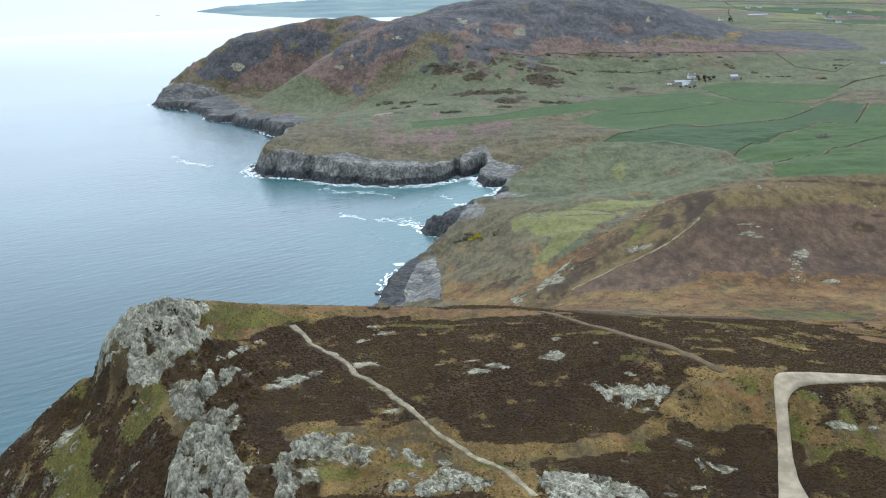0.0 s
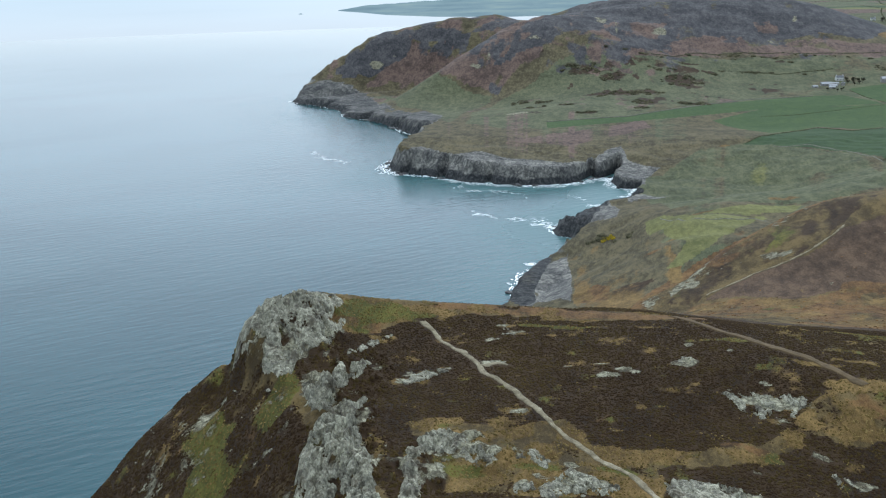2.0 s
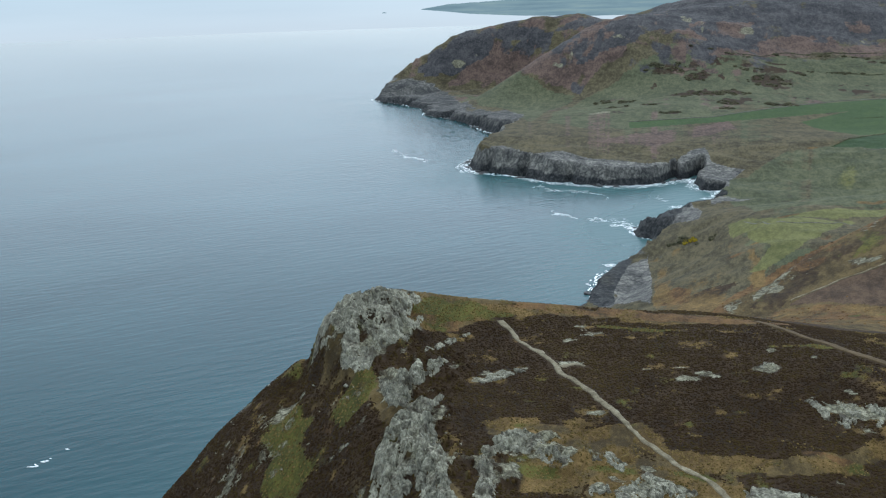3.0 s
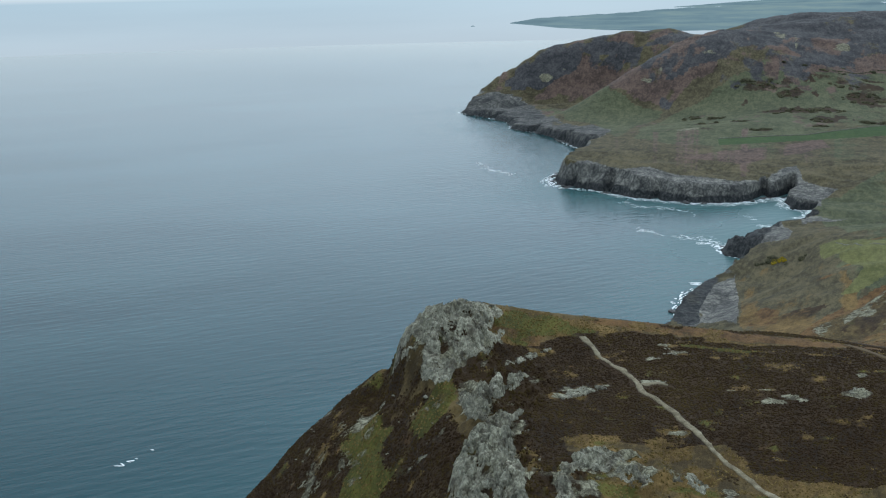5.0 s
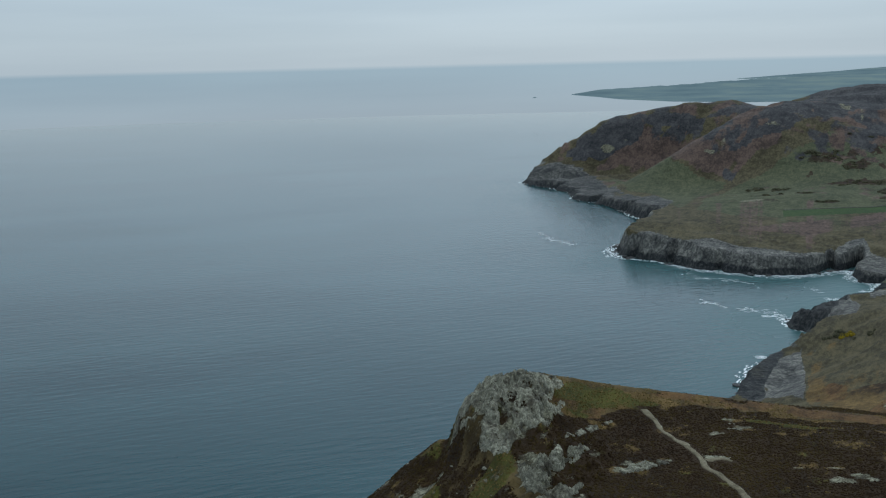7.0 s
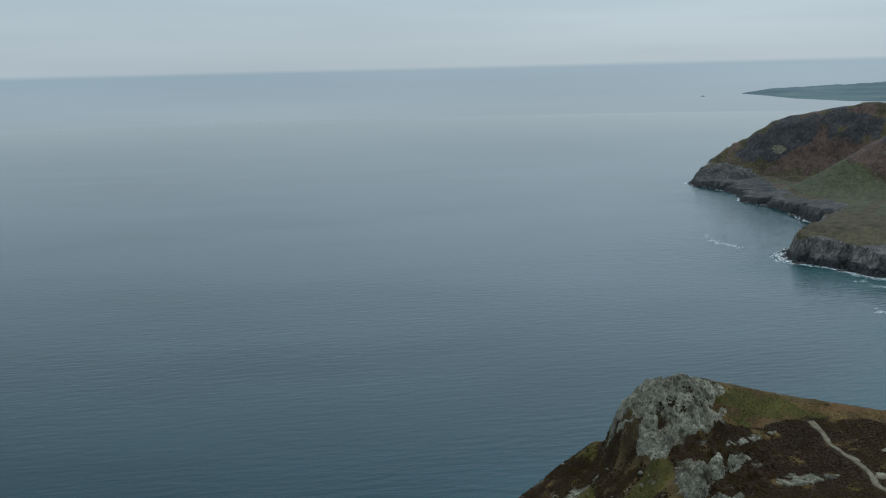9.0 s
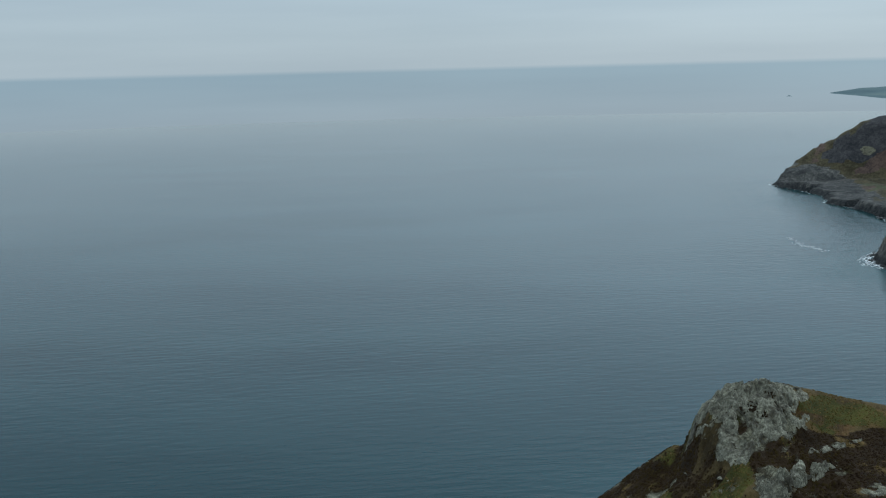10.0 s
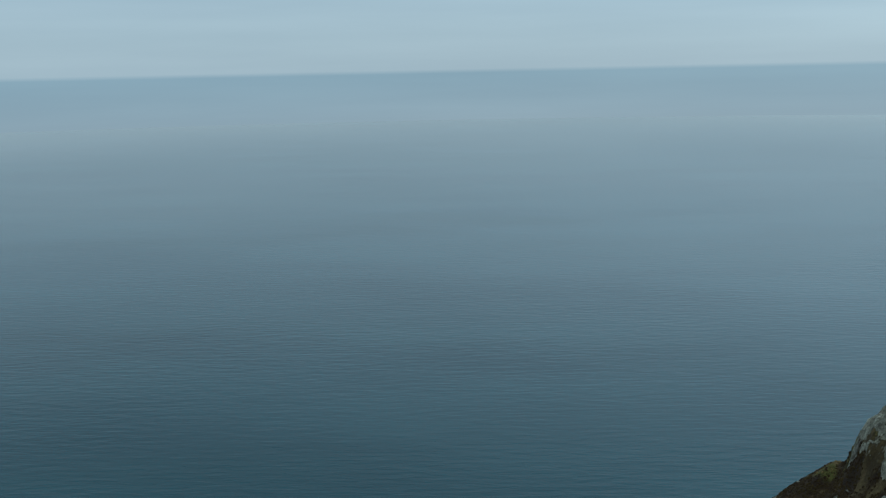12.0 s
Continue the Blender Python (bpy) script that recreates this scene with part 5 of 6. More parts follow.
def build_surf():
    """Broken white water along the shore and streaks of drifting foam, as loose flakes."""
    verts, faces = [], []

    def flake(x, y, a, b, turn, rag):
        n, o = 9, len(verts)
        for k in range(n):
            t = 2 * math.pi * k / n
            r = 1 + rag * rng.uniform(-0.6, 0.6)
            u, v = a * r * math.cos(t), b * r * math.sin(t)
            verts.append((x + u * math.cos(turn) - v * math.sin(turn), y + u * math.sin(turn) + v * math.cos(turn), 0.1 + 0.05 * rng.random()))
        faces.append(tuple(range(o, o + n)))

    run = resample(COAST[8:34], 2.5)
    d = np.gradient(run, axis=0)
    turn = np.arctan2(d[:, 1], d[:, 0])
    strength = fractal(run[:, 0], run[:, 1], 35, 3, 51)
    for (x, y), a, s in zip(run, turn, strength):
        bay = math.exp(-((x + 40) / 150) ** 2 - ((y - 1130) / 70) ** 2)
        point = math.exp(-((x + 224) / 30) ** 2 - ((y - 1235) / 40) ** 2)
        cove = math.exp(-((x + 20) / 60) ** 2 - ((y - 900) / 60) ** 2) + math.exp(-((x + 40) / 20) ** 2 - ((y - 790) / 40) ** 2)
        power = 0.25 + 1.5 * bay + 1.3 * point + 0.45 * cove + 0.6 * s
        for _ in range(int(max(power, 0) * 4.2 + rng.random())):
            off = rng.uniform(-2, 4 + 9 * max(power, 0) * rng.random())
            flake(x - math.sin(a) * off, y + math.cos(a) * off, rng.uniform(0.6, 2.6), rng.uniform(0.25, 1.0), a + rng.uniform(-0.4, 0.4), 0.8)
    # lines of foam drifting in the bay and off the point: from, to, spread, flakes
    for x0, y0, x1, y1, spread, count in FOAM_LINES:
        for _ in range(count):
            t = rng.random()
            wave = math.sin(t * 7 + x0) * spread
            flake(x0 + (x1 - x0) * t + rng.gauss(0, spread * 0.35), y0 + (y1 - y0) * t + wave + rng.gauss(0, spread * 0.5), rng.uniform(0.6, 2.6), rng.uniform(0.25, 0.8), rng.uniform(-0.5, 0.5), 0.8)
    ob = mesh_object("surf", verts, faces, FOAM, False)
    return tagged(ob, "white surf and drifting foam along the shore", "surf", kind="stuff")


FOAM_LINES = [
    (-344, 1366, -275, 1274, 6, 70), (-318, 1324, -291, 1296, 4, 30), (-98, 1004, -75, 977, 5, 30), (-59, 983, -14, 943, 8, 70),
    (-40, 957, -17, 935, 6, 60), (-37, 807, -17, 815, 5, 60), (13, 1024, 43, 1029, 8, 80), (-124, 1126, -82, 1091, 6, 30),
    (-84, 1112, -47, 1072, 5, 20), (-7, 1082, 10, 1060, 5, 14), (-24, 949, -12, 932, 5, 30), (45, 1067, 57, 1080, 4, 30),
    (-288, 423, -283, 436, 0.5, 5), (-284, 443, -281, 446, 0.4, 1),
]

build_surf()

# ---- low growth ----
def growth_material(name, stops):
    m, nt, b = material(name)
    g = nt.nodes.new("ShaderNodeNewGeometry")
    n = noise_node(nt, 0.22, 6, 0.65)
    broad = noise_node(nt, 0.05, 6, 0.6)
    f = math_node(nt, "ADD", math_node(nt, "MULTIPLY", g.outputs["Random Per Island"], 0.2), math_node(nt, "ADD", math_node(nt, "MULTIPLY", n, 0.4), math_node(nt, "MULTIPLY", broad, 0.4)))
    hsv = nt.nodes.new("ShaderNodeHueSaturation")
    hsv.inputs["Saturation"].default_value, hsv.inputs["Value"].default_value = 1.1, 0.63
    nt.links.new(ramp_node(nt, f, stops), hsv.inputs["Color"])
    nt.links.new(hsv.outputs["Color"], b.inputs["Base Color"])
    b.inputs["Roughness"].default_value, b.inputs["Specular IOR Level"].default_value = 1.0, 0.05
    return m


HEATHER = growth_material("dry_heather", [(0.36, (0.03045, 0.01921, 0.01161)), (0.46, (0.04305, 0.02709, 0.01548)), (0.52, (0.05355, 0.03448, 0.01892)), (0.58, (0.0588, 0.04235, 0.01634)), (0.68, (0.084, 0.05713, 0.02494))])
TUSSOCK = growth_material("dry_grass", [(0.38, (0.08379, 0.06501, 0.0246)), (0.5, (0.168, 0.1202, 0.05091)), (0.62, (0.272, 0.2019, 0.0946))])
FERN = growth_material("dead_bracken", [(0.38, (0.06615, 0.0394, 0.01789)), (0.5, (0.1543, 0.08668, 0.03784)), (0.62, (0.2646, 0.1527, 0.06785))])
GORSE_LEAF = growth_material("gorse_leaf", [(0.38, (0.054, 0.054, 0.0338)), (0.5, (0.0945, 0.0891, 0.0567)), (0.62, (0.149, 0.135, 0.0837))])
GORSE_BLOOM = growth_material("gorse_bloom", [(0.35, (0.084, 0.084, 0.028)), (0.5, (0.28, 0.21, 0.042)), (0.7, (0.476, 0.35, 0.056))])


def fast_mesh(name, verts, tris, mat):
    me = bpy.data.meshes.new(name)
    me.vertices.add(len(verts))
    me.vertices.foreach_set("co", np.ascontiguousarray(verts, np.float32).ravel())
    me.loops.add(tris.size)
    me.loops.foreach_set("vertex_index", np.ascontiguousarray(tris, np.int32).ravel())
    me.polygons.add(len(tris))
    me.polygons.foreach_set("loop_start", np.arange(0, tris.size, 3, dtype=np.int32))
    me.update(calc_edges=True)
    me.validate()
    me.materials.append(mat)
    return new(name, me)


def tufts(x, y, z, width, height, gen, sprigs=5):
    """Clumps of leaning sprigs: each a ragged low dome with a broken crown."""
    n = len(x)
    k = 5
    a = np.linspace(0, 2 * math.pi, k, endpoint=False)[None] + gen.uniform(0, 6.28, (n, 1))
    r0 = width[:, None] * gen.uniform(0.35, 0.65, (n, k))
    r1 = width[:, None] * gen.uniform(0.15, 0.5, (n, k))
    base = np.stack([x[:, None] + r0 * np.cos(a), y[:, None] + r0 * np.sin(a), np.repeat(z[:, None] - 0.35, k, 1)], 2)
    crown = np.stack([x[:, None] + r1 * np.cos(a + 0.5), y[:, None] + r1 * np.sin(a + 0.5), z[:, None] + height[:, None] * gen.uniform(0.35, 1.0, (n, k))], 2)
    top = np.stack([x, y, z + height * gen.uniform(0.4, 0.9, n)], 1)[:, None]
    verts = np.concatenate([base, crown, top], 1).reshape(-1, 3)
    one = []
    for i in range(k):
        j = (i + 1) % k
        one += [(i, j, k + i), (j, k + j, k + i), (k + i, k + j, 2 * k)]
    tris = (np.array(one)[None] + (np.arange(n) * (2 * k + 1))[:, None, None]).reshape(-1, 3)
    return verts, tris


def cover_at(x, y):
    z, shore, brink = relief(x, y)
    e = 0.6
    steep = np.hypot(relief(x + e, y)[0] - z, relief(x, y + e)[0] - z) / e
    return z, cover(x, y, z, steep, shore, brink)


def on_ways(x, y):
    """True on the paths and the road."""
    d = np.minimum.reduce([np.abs(line_distance(x, y, l)) - w for l, w in ((PATH_MAIN, 1.0), (PATH_SECOND, 1.1), (PATH_HILL, 1.0), (PATH_SPUR, 0.8))])
    return (d < 0) | inside(x, y, ROAD_LEFT + ROAD_RIGHT[::-1])


def grow():
    gen = np.random.default_rng(11)
    n = 170000
    x, y = gen.uniform(-112, 112, n), gen.uniform(138, 258, n)
    z, w = cover_at(x, y)
    open_ground = ~on_ways(x, y) & (z > 60)
    other = np.maximum.reduce([w["straw"], w["moss"], w["bracken"]])
    heath = open_ground & (w["heather"] + gen.uniform(-0.06, 0.06, n) > 0.45) & (other + gen.uniform(-0.06, 0.06, n) < 0.46) & (w["rock"] < 0.46)
    size = gen.uniform(0.3, 0.75, n)
    v, t = tufts(x[heath], y[heath], z[heath], size[heath], size[heath] * 0.2, gen)
    tagged(fast_mesh("heather", v, t, HEATHER), "dark brown winter heather covering the moor", "heather", kind="stuff")
    grass = open_ground & ~heath & (np.maximum(w["straw"], w["moss"]) > 0.45) & (w["rock"] < 0.46) & (gen.random(n) < 0.5)
    v, t = tufts(x[grass], y[grass], z[grass], size[grass] * 0.7, size[grass] * 0.3, gen)
    tagged(fast_mesh("grass", v, t, TUSSOCK), "dry straw-coloured grass tussocks between the heather", "grass", kind="stuff")
    n = 4200
    x, y = gen.uniform(10, 240, n), gen.uniform(262, 470, n)
    z, w = cover_at(x, y)
    brown = (~on_ways(x, y)) & (w["bracken"] + gen.uniform(-0.3, 0.3, n) > 0.5)
    size = gen.uniform(0.3, 1.0, n)
    v, t = tufts(x[brown], y[brown], z[brown], size[brown], size[brown] * 0.22, gen)
    tagged(fast_mesh("bracken", v, t, FERN), "dead brown bracken covering the hillside", "bracken", kind="stuff")


grow()

# ---- hedges, walls, bushes ----
def part(name, bm, mat, parent=None, label=""):
    me = bpy.data.meshes.new(name)
    bm.to_mesh(me)
    bm.free()
    me.materials.append(mat)
    ob = new(name, me)
    ob.parent = parent
    if label:
        tagged(ob, label)
    return ob


HEDGE_LEAF = growth_material("hedge_leaf", [(0.2, (0.045, 0.051, 0.03)), (0.5, (0.087, 0.09, 0.054)), (0.8, (0.165, 0.15, 0.093))])
FIELD_STONE = plain("field_stone", [(0.35, (0.066, 0.0605, 0.0468)), (0.5, (0.138, 0.132, 0.104)), (0.65, (0.198, 0.193, 0.161))], 0.5, 0.95, 0.6, 0.2)


def hedge(line, width, height, gaps, label, seed):
    """A low overgrown bank: clumps of scrub along a line, thick and thin by turns."""
    width, height = width * 0.72, height * 0.72
    gen = np.random.default_rng(seed)
    q = resample(line, 1.1)
    keep = gen.random(len(q)) > gaps * (0.5 + 0.5 * fractal(q[:, 0], q[:, 1], 30, 2, seed))
    q = np.repeat(q[keep], 2, 0) + gen.normal(0, width * 0.3, (2 * int(keep.sum()), 2))
    z = ground_height(q[:, 0], q[:, 1])
    wide = width * gen.uniform(0.7, 1.6, len(q)) * (1 + 0.6 * fractal(q[:, 0], q[:, 1], 14, 2, seed + 1))
    tall = height * gen.uniform(0.5, 1.4, len(q))
    v, t = tufts(q[:, 0], q[:, 1], z, wide, tall, gen)
    return tagged(fast_mesh("hedge", v, t, HEDGE_LEAF), label, "hedge", "field hedges")


for k, (line, width, height, gaps) in enumerate(((HEDGE_DARK, 1.9, 1.3, 0.7), (HEDGE_FOLD, 1.6, 1.1, 0.85), (HEDGE_BROW, 1.7, 1.1, 0.8), (HEDGE_OVAL, 1.4, 0.9, 0.9), (HEDGE_WIDE, 1.4, 1.0, 0.8),
                                                 (HEDGE_HILLFOOT, 2.4, 1.5, 0.6), (HEDGE_UPPER, 2.6, 1.6, 0.9), (HEDGE_EAST, 2.6, 1.8, 0.6), (HEDGE_FARLEFT, 1.7, 1.2, 0.8))):
    hedge(line, width, height, gaps, "overgrown dark hedge bank between green fields", 100 + k)


def field_wall(line, width, height, label, seed):
    """A tumbled stone bank."""
    gen = np.random.default_rng(seed)
    q = resample(line, 1.5)
    t = np.gradient(q, axis=0)
    t /= np.hypot(t[:, 0], t[:, 1])[:, None]
    s = np.stack([t[:, 1], -t[:, 0]], 1)
    z = ground_height(q[:, 0], q[:, 1])
    verts, faces = [], []
    shape = ((-1.0, -0.4), (-0.7, 0.6), (-0.3, 1.0), (0.3, 1.0), (0.7, 0.6), (1.0, -0.4))
    for i in range(len(q)):
        for a, b in shape:
            o = q[i] + s[i] * a * width / 2 * gen.uniform(0.75, 1.25)
            verts.append((o[0], o[1], z[i] + b * height * gen.uniform(0.6, 1.2)))
    n = len(shape)
    for i in range(len(q) - 1):
        faces += [(i * n + k, i * n + k + 1, (i + 1) * n + k + 1, (i + 1) * n + k) for k in range(n - 1)]
    return tagged(mesh_object("field_wall", verts, faces, FIELD_STONE), label, "wall", "field walls")


for k, (line, tall) in enumerate(((WALL_STRIP, 1.0), (WALL_LOW, 0.45), (WALL_RAVINE, 0.6))):
    field_wall(line, 1.5 * tall ** 0.5, tall, "tumbled grey stone wall along a grassy field", 140 + k)


def bush_mesh(seed, mat):
    gen = np.random.default_rng(seed)
    n = 26
    a, r = gen.uniform(0, 6.28, n), np.sqrt(gen.random(n))
    x, y = r * np.cos(a), r * np.sin(a)
    v, t = tufts(x, y, np.full(n, 0.0), gen.uniform(0.5, 0.9, n), (1.05 - 0.55 * r) * gen.uniform(0.7, 1.1, n), gen)
    ob = fast_mesh("gorse_bush", v, t, mat)
    me = ob.data
    bpy.data.objects.remove(ob)
    return me


BUSHES = [bush_mesh(k, GORSE_LEAF) for k in range(8)]
BLOOMS = [bush_mesh(20 + k, GORSE_BLOOM) for k in range(2)]


def bush(x, y, size, meshes, label):
    ob = new("gorse_bush", rng.choice(meshes))
    ob.matrix_world = pose(x, y, float(ground_height([x], [y])[0]) - 0.1, 0, 0, rng.uniform(0, 360)) @ Matrix.Diagonal((size * rng.uniform(0.8, 1.5), size * rng.uniform(0.7, 1.2), size * rng.uniform(0.55, 0.95), 1))
    return tagged(ob, label, "bush", "gorse bushes")


def bushes(spots, count, low, high, label, meshes):
    areas = [a * b for _, _, a, b in spots]
    for _ in range(count):
        cx, cy, a, b = rng.choices(spots, areas)[0]
        n = math.hypot(cx, cy)
        s, c = cx / n, cy / n
        t, k = rng.uniform(0, 2 * math.pi), math.sqrt(rng.random())
        u, v = a * k * math.cos(t), b * k * math.sin(t)
        bush(cx + u * c + v * s, cy - u * s + v * c, rng.uniform(low, high), meshes, label)


bushes(GORSE, 240, 1.4, 4.6, "dark green gorse bush on rough hill pasture", BUSHES)
bushes(GORSE_ROWS, 95, 1.5, 3.6, "dark gorse bush in a row along an old field bank", BUSHES)
bushes([(24, 806, 4, 5), (29, 800, 6, 4)], 7, 1.2, 2.4, "gorse bush in yellow bloom on the grassy slope", BLOOMS)
bushes([(20, 815, 10, 8), (36, 790, 9, 7)], 12, 1.2, 2.6, "dark green gorse bush on the grassy slope", BUSHES)

# ---- farm and cottages ----
WHITEWASH = plain("whitewashed_wall", [(0.3, (0.446, 0.439, 0.418)), (0.6, (0.576, 0.569, 0.547))], 0.6, 0.9, 0.15, 0.03)
GREY_RENDER = plain("grey_stone_wall", [(0.3, (0.165, 0.158, 0.15)), (0.6, (0.27, 0.262, 0.247))], 0.6, 0.9, 0.3, 0.05)
SLATE = plain("slate_roof", [(0.3, (0.072, 0.076, 0.084)), (0.6, (0.136, 0.14, 0.148))], 0.8, 0.7, 0.3, 0.05)
TIN = plain("pale_sheet_roof", [(0.3, (0.228, 0.234, 0.24)), (0.6, (0.312, 0.318, 0.324))], 0.5, 0.5, 0.2, 0.03)
DARK_PANE = plain("dark_window", [(0.3, (0.02, 0.022, 0.025)), (0.6, (0.04, 0.042, 0.045))], 1.0, 0.15, 0.0, 0.0)


def box(bm, x0, x1, y0, y1, z0, z1):
    v = [bm.verts.new((x, y, z)) for z in (z0, z1) for x, y in ((x0, y0), (x1, y0), (x1, y1), (x0, y1))]
    for f in ((3, 2, 1, 0), (4, 5, 6, 7), (0, 1, 5, 4), (1, 2, 6, 5), (2, 3, 7, 6), (3, 0, 4, 7)):
        bm.faces.new([v[i] for i in f])


def building(name, x, y, turn, long, deep, eaves, ridge, wall_mat, roof_mat, label, category, chimneys=2, windows=3):
    z = float(ground_height([x], [y])[0]) - 0.3
    base = new(name)
    base.matrix_world = pose(x, y, z, 0, 0, turn)
    tagged(base, label, category)
    a, b = long / 2, deep / 2
    bm = bmesh.new()
    v = [bm.verts.new(p) for p in ((-a, -b, 0), (a, -b, 0), (a, b, 0), (-a, b, 0), (-a, -b, eaves), (a, -b, eaves), (a, b, eaves), (-a, b, eaves), (-a, 0, ridge), (a, 0, ridge))]
    for f in ((0, 1, 5, 4), (2, 3, 7, 6), (1, 2, 6, 9, 5), (3, 0, 4, 8, 7), (3, 2, 1, 0)):
        bm.faces.new([v[i] for i in f])
    part("wall", bm, wall_mat, base)
    bm = bmesh.new()
    o, t = 0.35, 0.22
    drop = (ridge - eaves) / b * o
    top = [(-a - o, -b - o, eaves - drop + t), (a + o, -b - o, eaves - drop + t), (a + o, 0, ridge + t), (-a - o, 0, ridge + t), (a + o, b + o, eaves - drop + t), (-a - o, b + o, eaves - drop + t)]
    u = [bm.verts.new(p) for p in top]
    d = [bm.verts.new((p[0], p[1], p[2] - t + 0.02)) for p in top]
    for f in ((0, 1, 2, 3), (3, 2, 4, 5)):
        bm.faces.new([u[i] for i in f])
        bm.faces.new([d[i] for i in reversed(f)])
    for i, j in ((0, 1), (1, 2), (2, 4), (4, 5), (5, 3), (3, 0)):
        bm.faces.new((u[j], u[i], d[i], d[j]))
    part("roof", bm, roof_mat, base)
    for k in range(chimneys):
        bm = bmesh.new()
        cx = (-a + 0.5) if k == 0 else (a - 0.5)
        box(bm, cx - 0.4, cx + 0.4, -0.4, 0.4, ridge - 0.5, ridge + 1.1)
        box(bm, cx - 0.5, cx + 0.5, -0.5, 0.5, ridge + 1.1, ridge + 1.25)
        part("chimney", bm, wall_mat, base)
    for k in range(windows):
        wx = -a + long * (k + 0.5) / windows
        bm = bmesh.new()
        if k == windows // 2:
            box(bm, wx - 0.5, wx + 0.5, -b - 0.06, -b + 0.1, 0.3, 2.3)
            part("door", bm, DARK_PANE, base)
        else:
            box(bm, wx - 0.5, wx + 0.5, -b - 0.05, -b + 0.1, 1.1, 2.3)
            part("window", bm, DARK_PANE, base)
    return base


for x, y, turn, long, deep, eaves, ridge in ((388, 1754, 12, 17, 7, 3.2, 5.6), (395, 1739, 8, 12, 6, 2.6, 4.6)):
    building("barn", x, y, turn, long, deep, eaves, ridge, GREY_RENDER, TIN, "long grey stone barn with a pale sheet roof", "barn", 0, 3)
building("farmhouse", 416, 1790, 10, 12, 7, 5.0, 7.6, WHITEWASH, SLATE, "whitewashed farmhouse with a slate roof", "house", 2, 5)
building("barn", 413, 1752, 75, 11, 6, 3.0, 5.0, GREY_RENDER, SLATE, "small grey stone barn with a slate roof", "barn", 0, 3)
for x, y, turn, long, deep in ((368, 1738, 20, 8, 5), (391, 1724, -10, 9, 5), (403, 1759, 5, 10, 5)):
    building("shed", x, y, turn, long, deep, 2.4, 3.8, GREY_RENDER, TIN, "small grey shed with a pale sheet roof in the farmyard", "shed", 0, 1)
building("barn", 478, 1762, 6, 12, 8, 6.0, 8.6, GREY_RENDER, TIN, "tall grey barn beside the green field", "barn", 0, 1)
for x, y, turn, long in ((734, 1797, -15, 8), (730, 2835, 5, 11), (946, 3362, 5, 12), (998, 3420, 12, 13), (1087, 3345, -8, 12), (1116, 3222, 10, 14), (1091, 3067, 0, 16), (1065, 2923, 8, 14), (1234, 3302, 15, 13)):
    building("cottage", x, y, turn, long, 7, 4.2, 6.8, WHITEWASH, SLATE, "small white cottage with a slate roof among fields", "house", 2, 3)
building("glasshouse", 864, 2972, 3, 52, 9, 2.6, 4.4, TIN, TIN, "long low pale glasshouse among far fields", "glasshouse", 0, 5)



def tower(x, y):
    """A square stone tower, a little narrower at the top, with a parapet."""
    base = new("tower")
    base.matrix_world = pose(x, y, float(ground_height([x], [y])[0]) - 0.5, 0, 0, 20)
    bm = bmesh.new()
    for z0, z1, half in ((0.0, 5.0, 2.6), (5.0, 9.5, 2.4)):
        box(bm, -half, half, -half, half, z0, z1)
    part("wall", bm, FIELD_STONE, base)
    bm = bmesh.new()
    box(bm, -2.7, 2.7, -2.7, 2.7, 9.5, 10.4)
    part("parapet", bm, FIELD_STONE, base)
    return tagged(base, "square dark stone tower on the shoulder of the hill", "tower")


tower(744, 2806)

BARK = plain("bark", [(0.3, (0.05, 0.04, 0.032)), (0.6, (0.1, 0.085, 0.07))], 1.5, 0.95, 0.4, 0.05)
TWIGS = growth_material("bare_twigs", [(0.2, (0.025, 0.024, 0.018)), (0.5, (0.045, 0.044, 0.03)), (0.8, (0.075, 0.07, 0.05))])


def tree(x, y, height, seed):
    """A wind-bent hawthorn or sycamore: tapered trunk with limbs, and a ragged crown of clumps."""
    r = random.Random(seed)
    base = new("tree")
    base.matrix_world = pose(x, y, float(ground_height([x], [y])[0]) - 0.1, 0, 0, r.uniform(0, 360))
    bm = bmesh.new()

    def limb(p, q, r0, r1):
        d = (q - p).normalized()
        s = d.orthogonal().normalized()
        t = d.cross(s)
        rings = [[bm.verts.new(c + (s * math.cos(k * 1.2566) + t * math.sin(k * 1.2566)) * rad) for k in range(5)] for c, rad in ((p, r0), ((p + q) / 2 + s * r0 * 0.6, (r0 + r1) / 2), (q, r1))]
        for a, b in zip(rings, rings[1:]):
            for k in range(5):
                bm.faces.new((a[k], a[(k + 1) % 5], b[(k + 1) % 5], b[k]))
    fork = Vector((r.uniform(-0.3, 0.3), r.uniform(-0.3, 0.3), height * 0.42))
    limb(Vector((0, 0, 0)), fork, height * 0.05, height * 0.032)
    tips = []
    for k in range(7):
        a = k * 0.9 + r.uniform(-0.3, 0.3)
        q = fork + Vector((math.cos(a) * height * r.uniform(0.15, 0.36), math.sin(a) * height * r.uniform(0.15, 0.36), height * r.uniform(0.15, 0.5)))
        limb(fork, q, height * 0.022, height * 0.007)
        tips += [q, (q + fork) / 2 + Vector((0, 0, height * 0.1))]
    part("trunk", bm, BARK, base)
    gen = np.random.default_rng(seed)
    c = np.repeat(np.array([tuple(t) for t in tips]), 6, 0) + gen.normal(0, height * 0.07, (len(tips) * 6, 3))
    v, t = tufts(c[:, 0], c[:, 1], c[:, 2], gen.uniform(0.08, 0.16, len(c)) * height, gen.uniform(0.05, 0.13, len(c)) * height, gen)
    crown = fast_mesh("crown", v, t, TWIGS)
    crown.parent = base
    return tagged(base, "dark bare tree by the farm buildings", "tree", "trees by the farm")


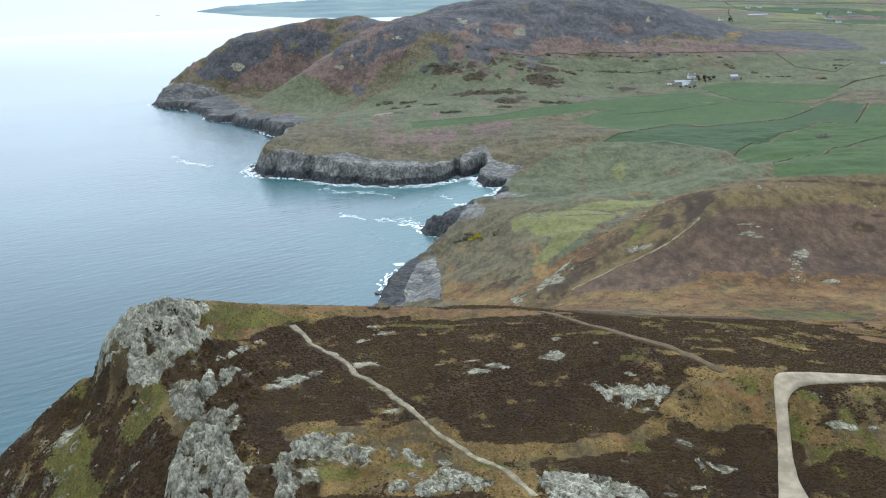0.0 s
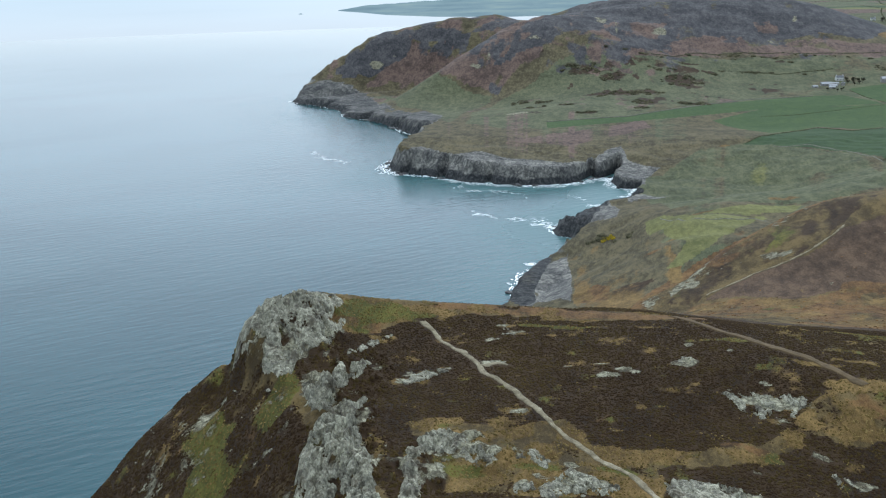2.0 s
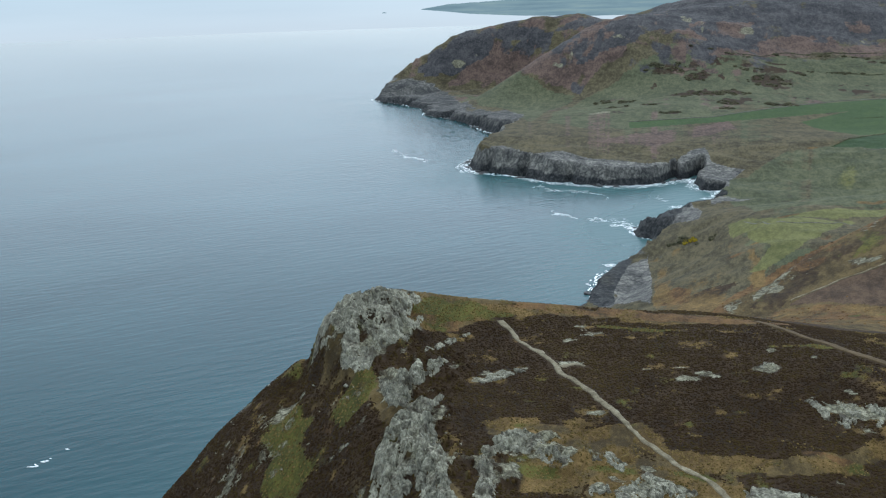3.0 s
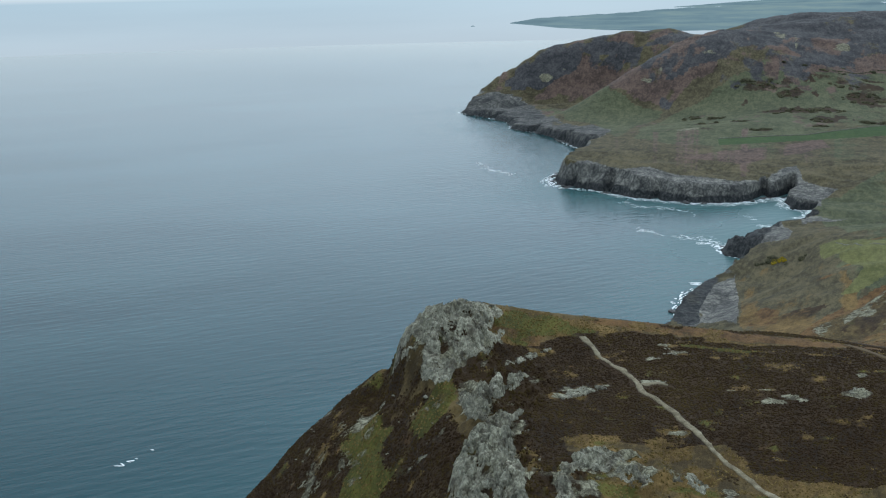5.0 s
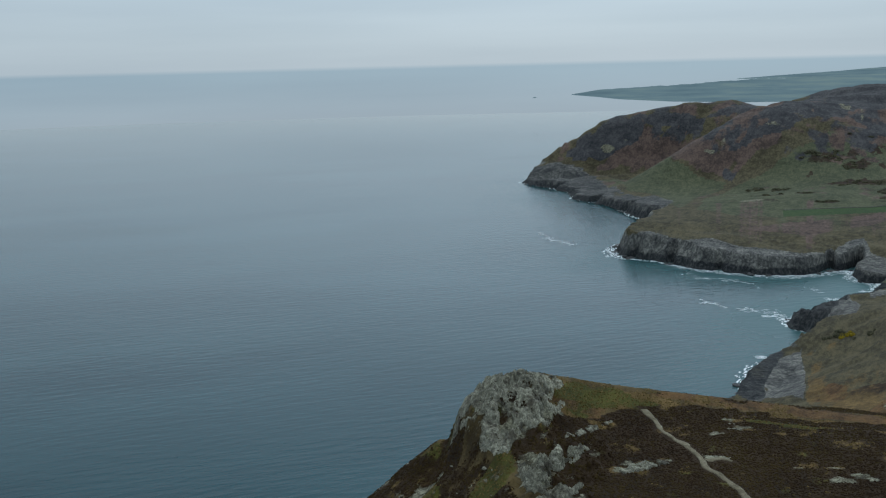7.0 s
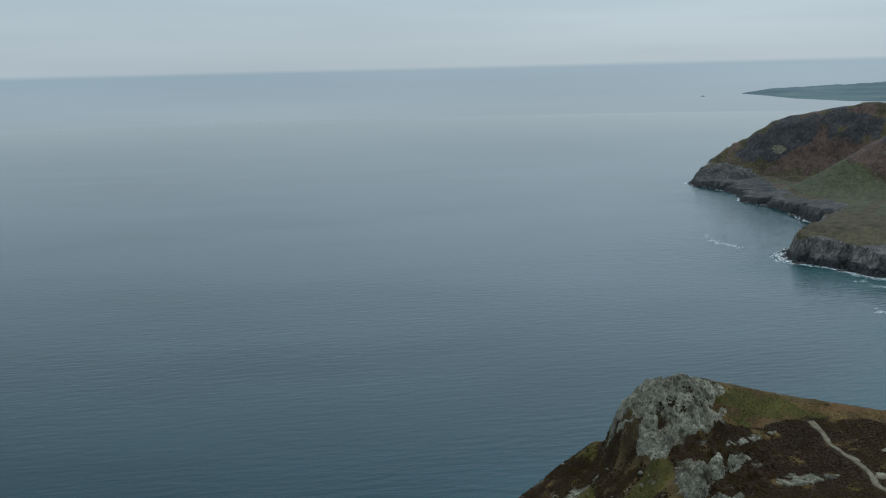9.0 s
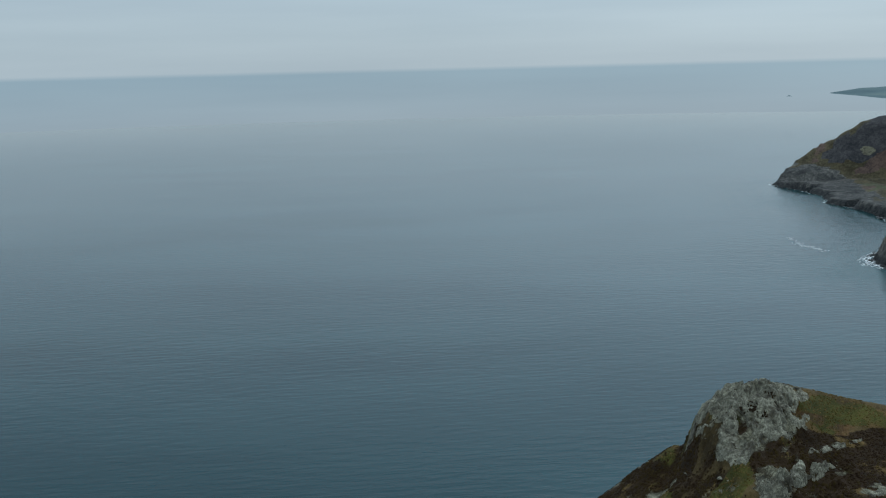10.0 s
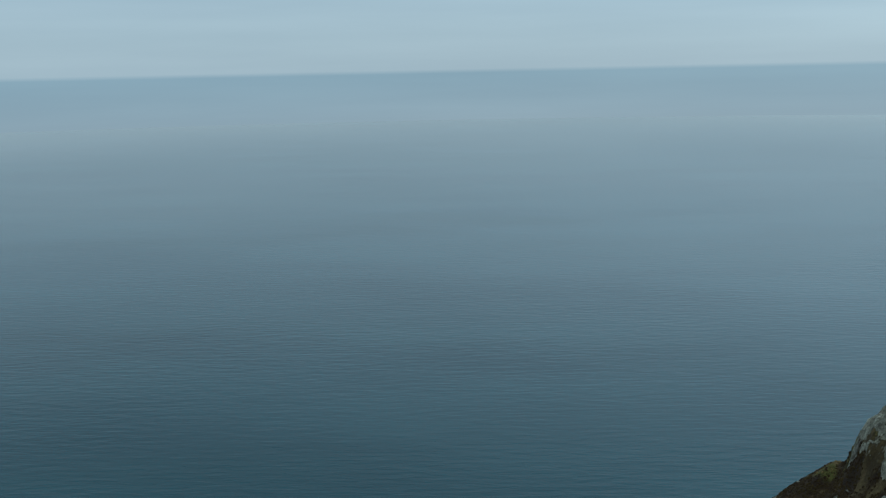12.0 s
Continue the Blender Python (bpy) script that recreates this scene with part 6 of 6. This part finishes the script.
for k, (x, y, h) in enumerate(((424, 1777, 8), (432, 1771, 9), (438, 1764, 8), (430, 1762, 7), (390, 1706, 5), (379, 1702, 5), (445, 1763, 8), (421, 1757, 7), (437, 1751, 7), (428, 1744, 6), (391, 1690, 5), (398, 1696, 5), (741, 2790, 11), (649, 1777, 5), (486, 1748, 5), (404, 1712, 4))):
    tree(x, y, h, 300 + k)


def ruin(x, y):
    """A small roofless fold of tumbled walls."""
    bm = bmesh.new()
    r = random.Random(5)
    z = float(ground_height([x], [y])[0])
    for (ax, ay), (bx, by) in (((-9, -6), (9, -6)), ((9, -6), (9, 6)), ((9, 6), (-4, 6)), ((-9, 3), (-9, -6)), ((-2, -6), (-2, 2))):
        for i in range(8):
            cx, cy = ax + (bx - ax) * (i + 0.5) / 8, ay + (by - ay) * (i + 0.5) / 8
            lx, ly = max(abs(bx - ax) / 16, 0.5), max(abs(by - ay) / 16, 0.5)
            box(bm, cx - lx, cx + lx, cy - ly, cy + ly, -1.5, r.uniform(0.9, 2.0))
    ob = part("ruin", bm, FIELD_STONE)
    ob.matrix_world = pose(x, y, z, 0, 0, 10)
    return tagged(ob, "tumbled grey stone ruin in a green field", "ruin")


ruin(410, 1146)
bushes([(410, 1142, 9, 6)], 9, 1.2, 2.4, "dark gorse bush growing in the tumbled ruin", BUSHES)

# ---- far farmland ----
far_rng = random.Random(31)
FAR_LANES = []
for k in range(13):
    x0, y0 = far_rng.uniform(650, 1500), 2650 + 150 * k
    turn = far_rng.uniform(-0.25, 0.2)
    FAR_LANES.append([(x0 + t * 420, y0 + t * 420 * turn + far_rng.uniform(-12, 12)) for t in range(4)])
for k in range(10):
    x0, y0 = 780 + 140 * k + far_rng.uniform(-40, 40), far_rng.uniform(2600, 3600)
    FAR_LANES.append([(x0 + t * far_rng.uniform(10, 60), y0 + t * 220) for t in range(4)])
for k, line in enumerate(FAR_LANES):
    hedge(line, 2.4, 1.2, 0.85, "dark hedge line between far hazy fields", 400 + k)
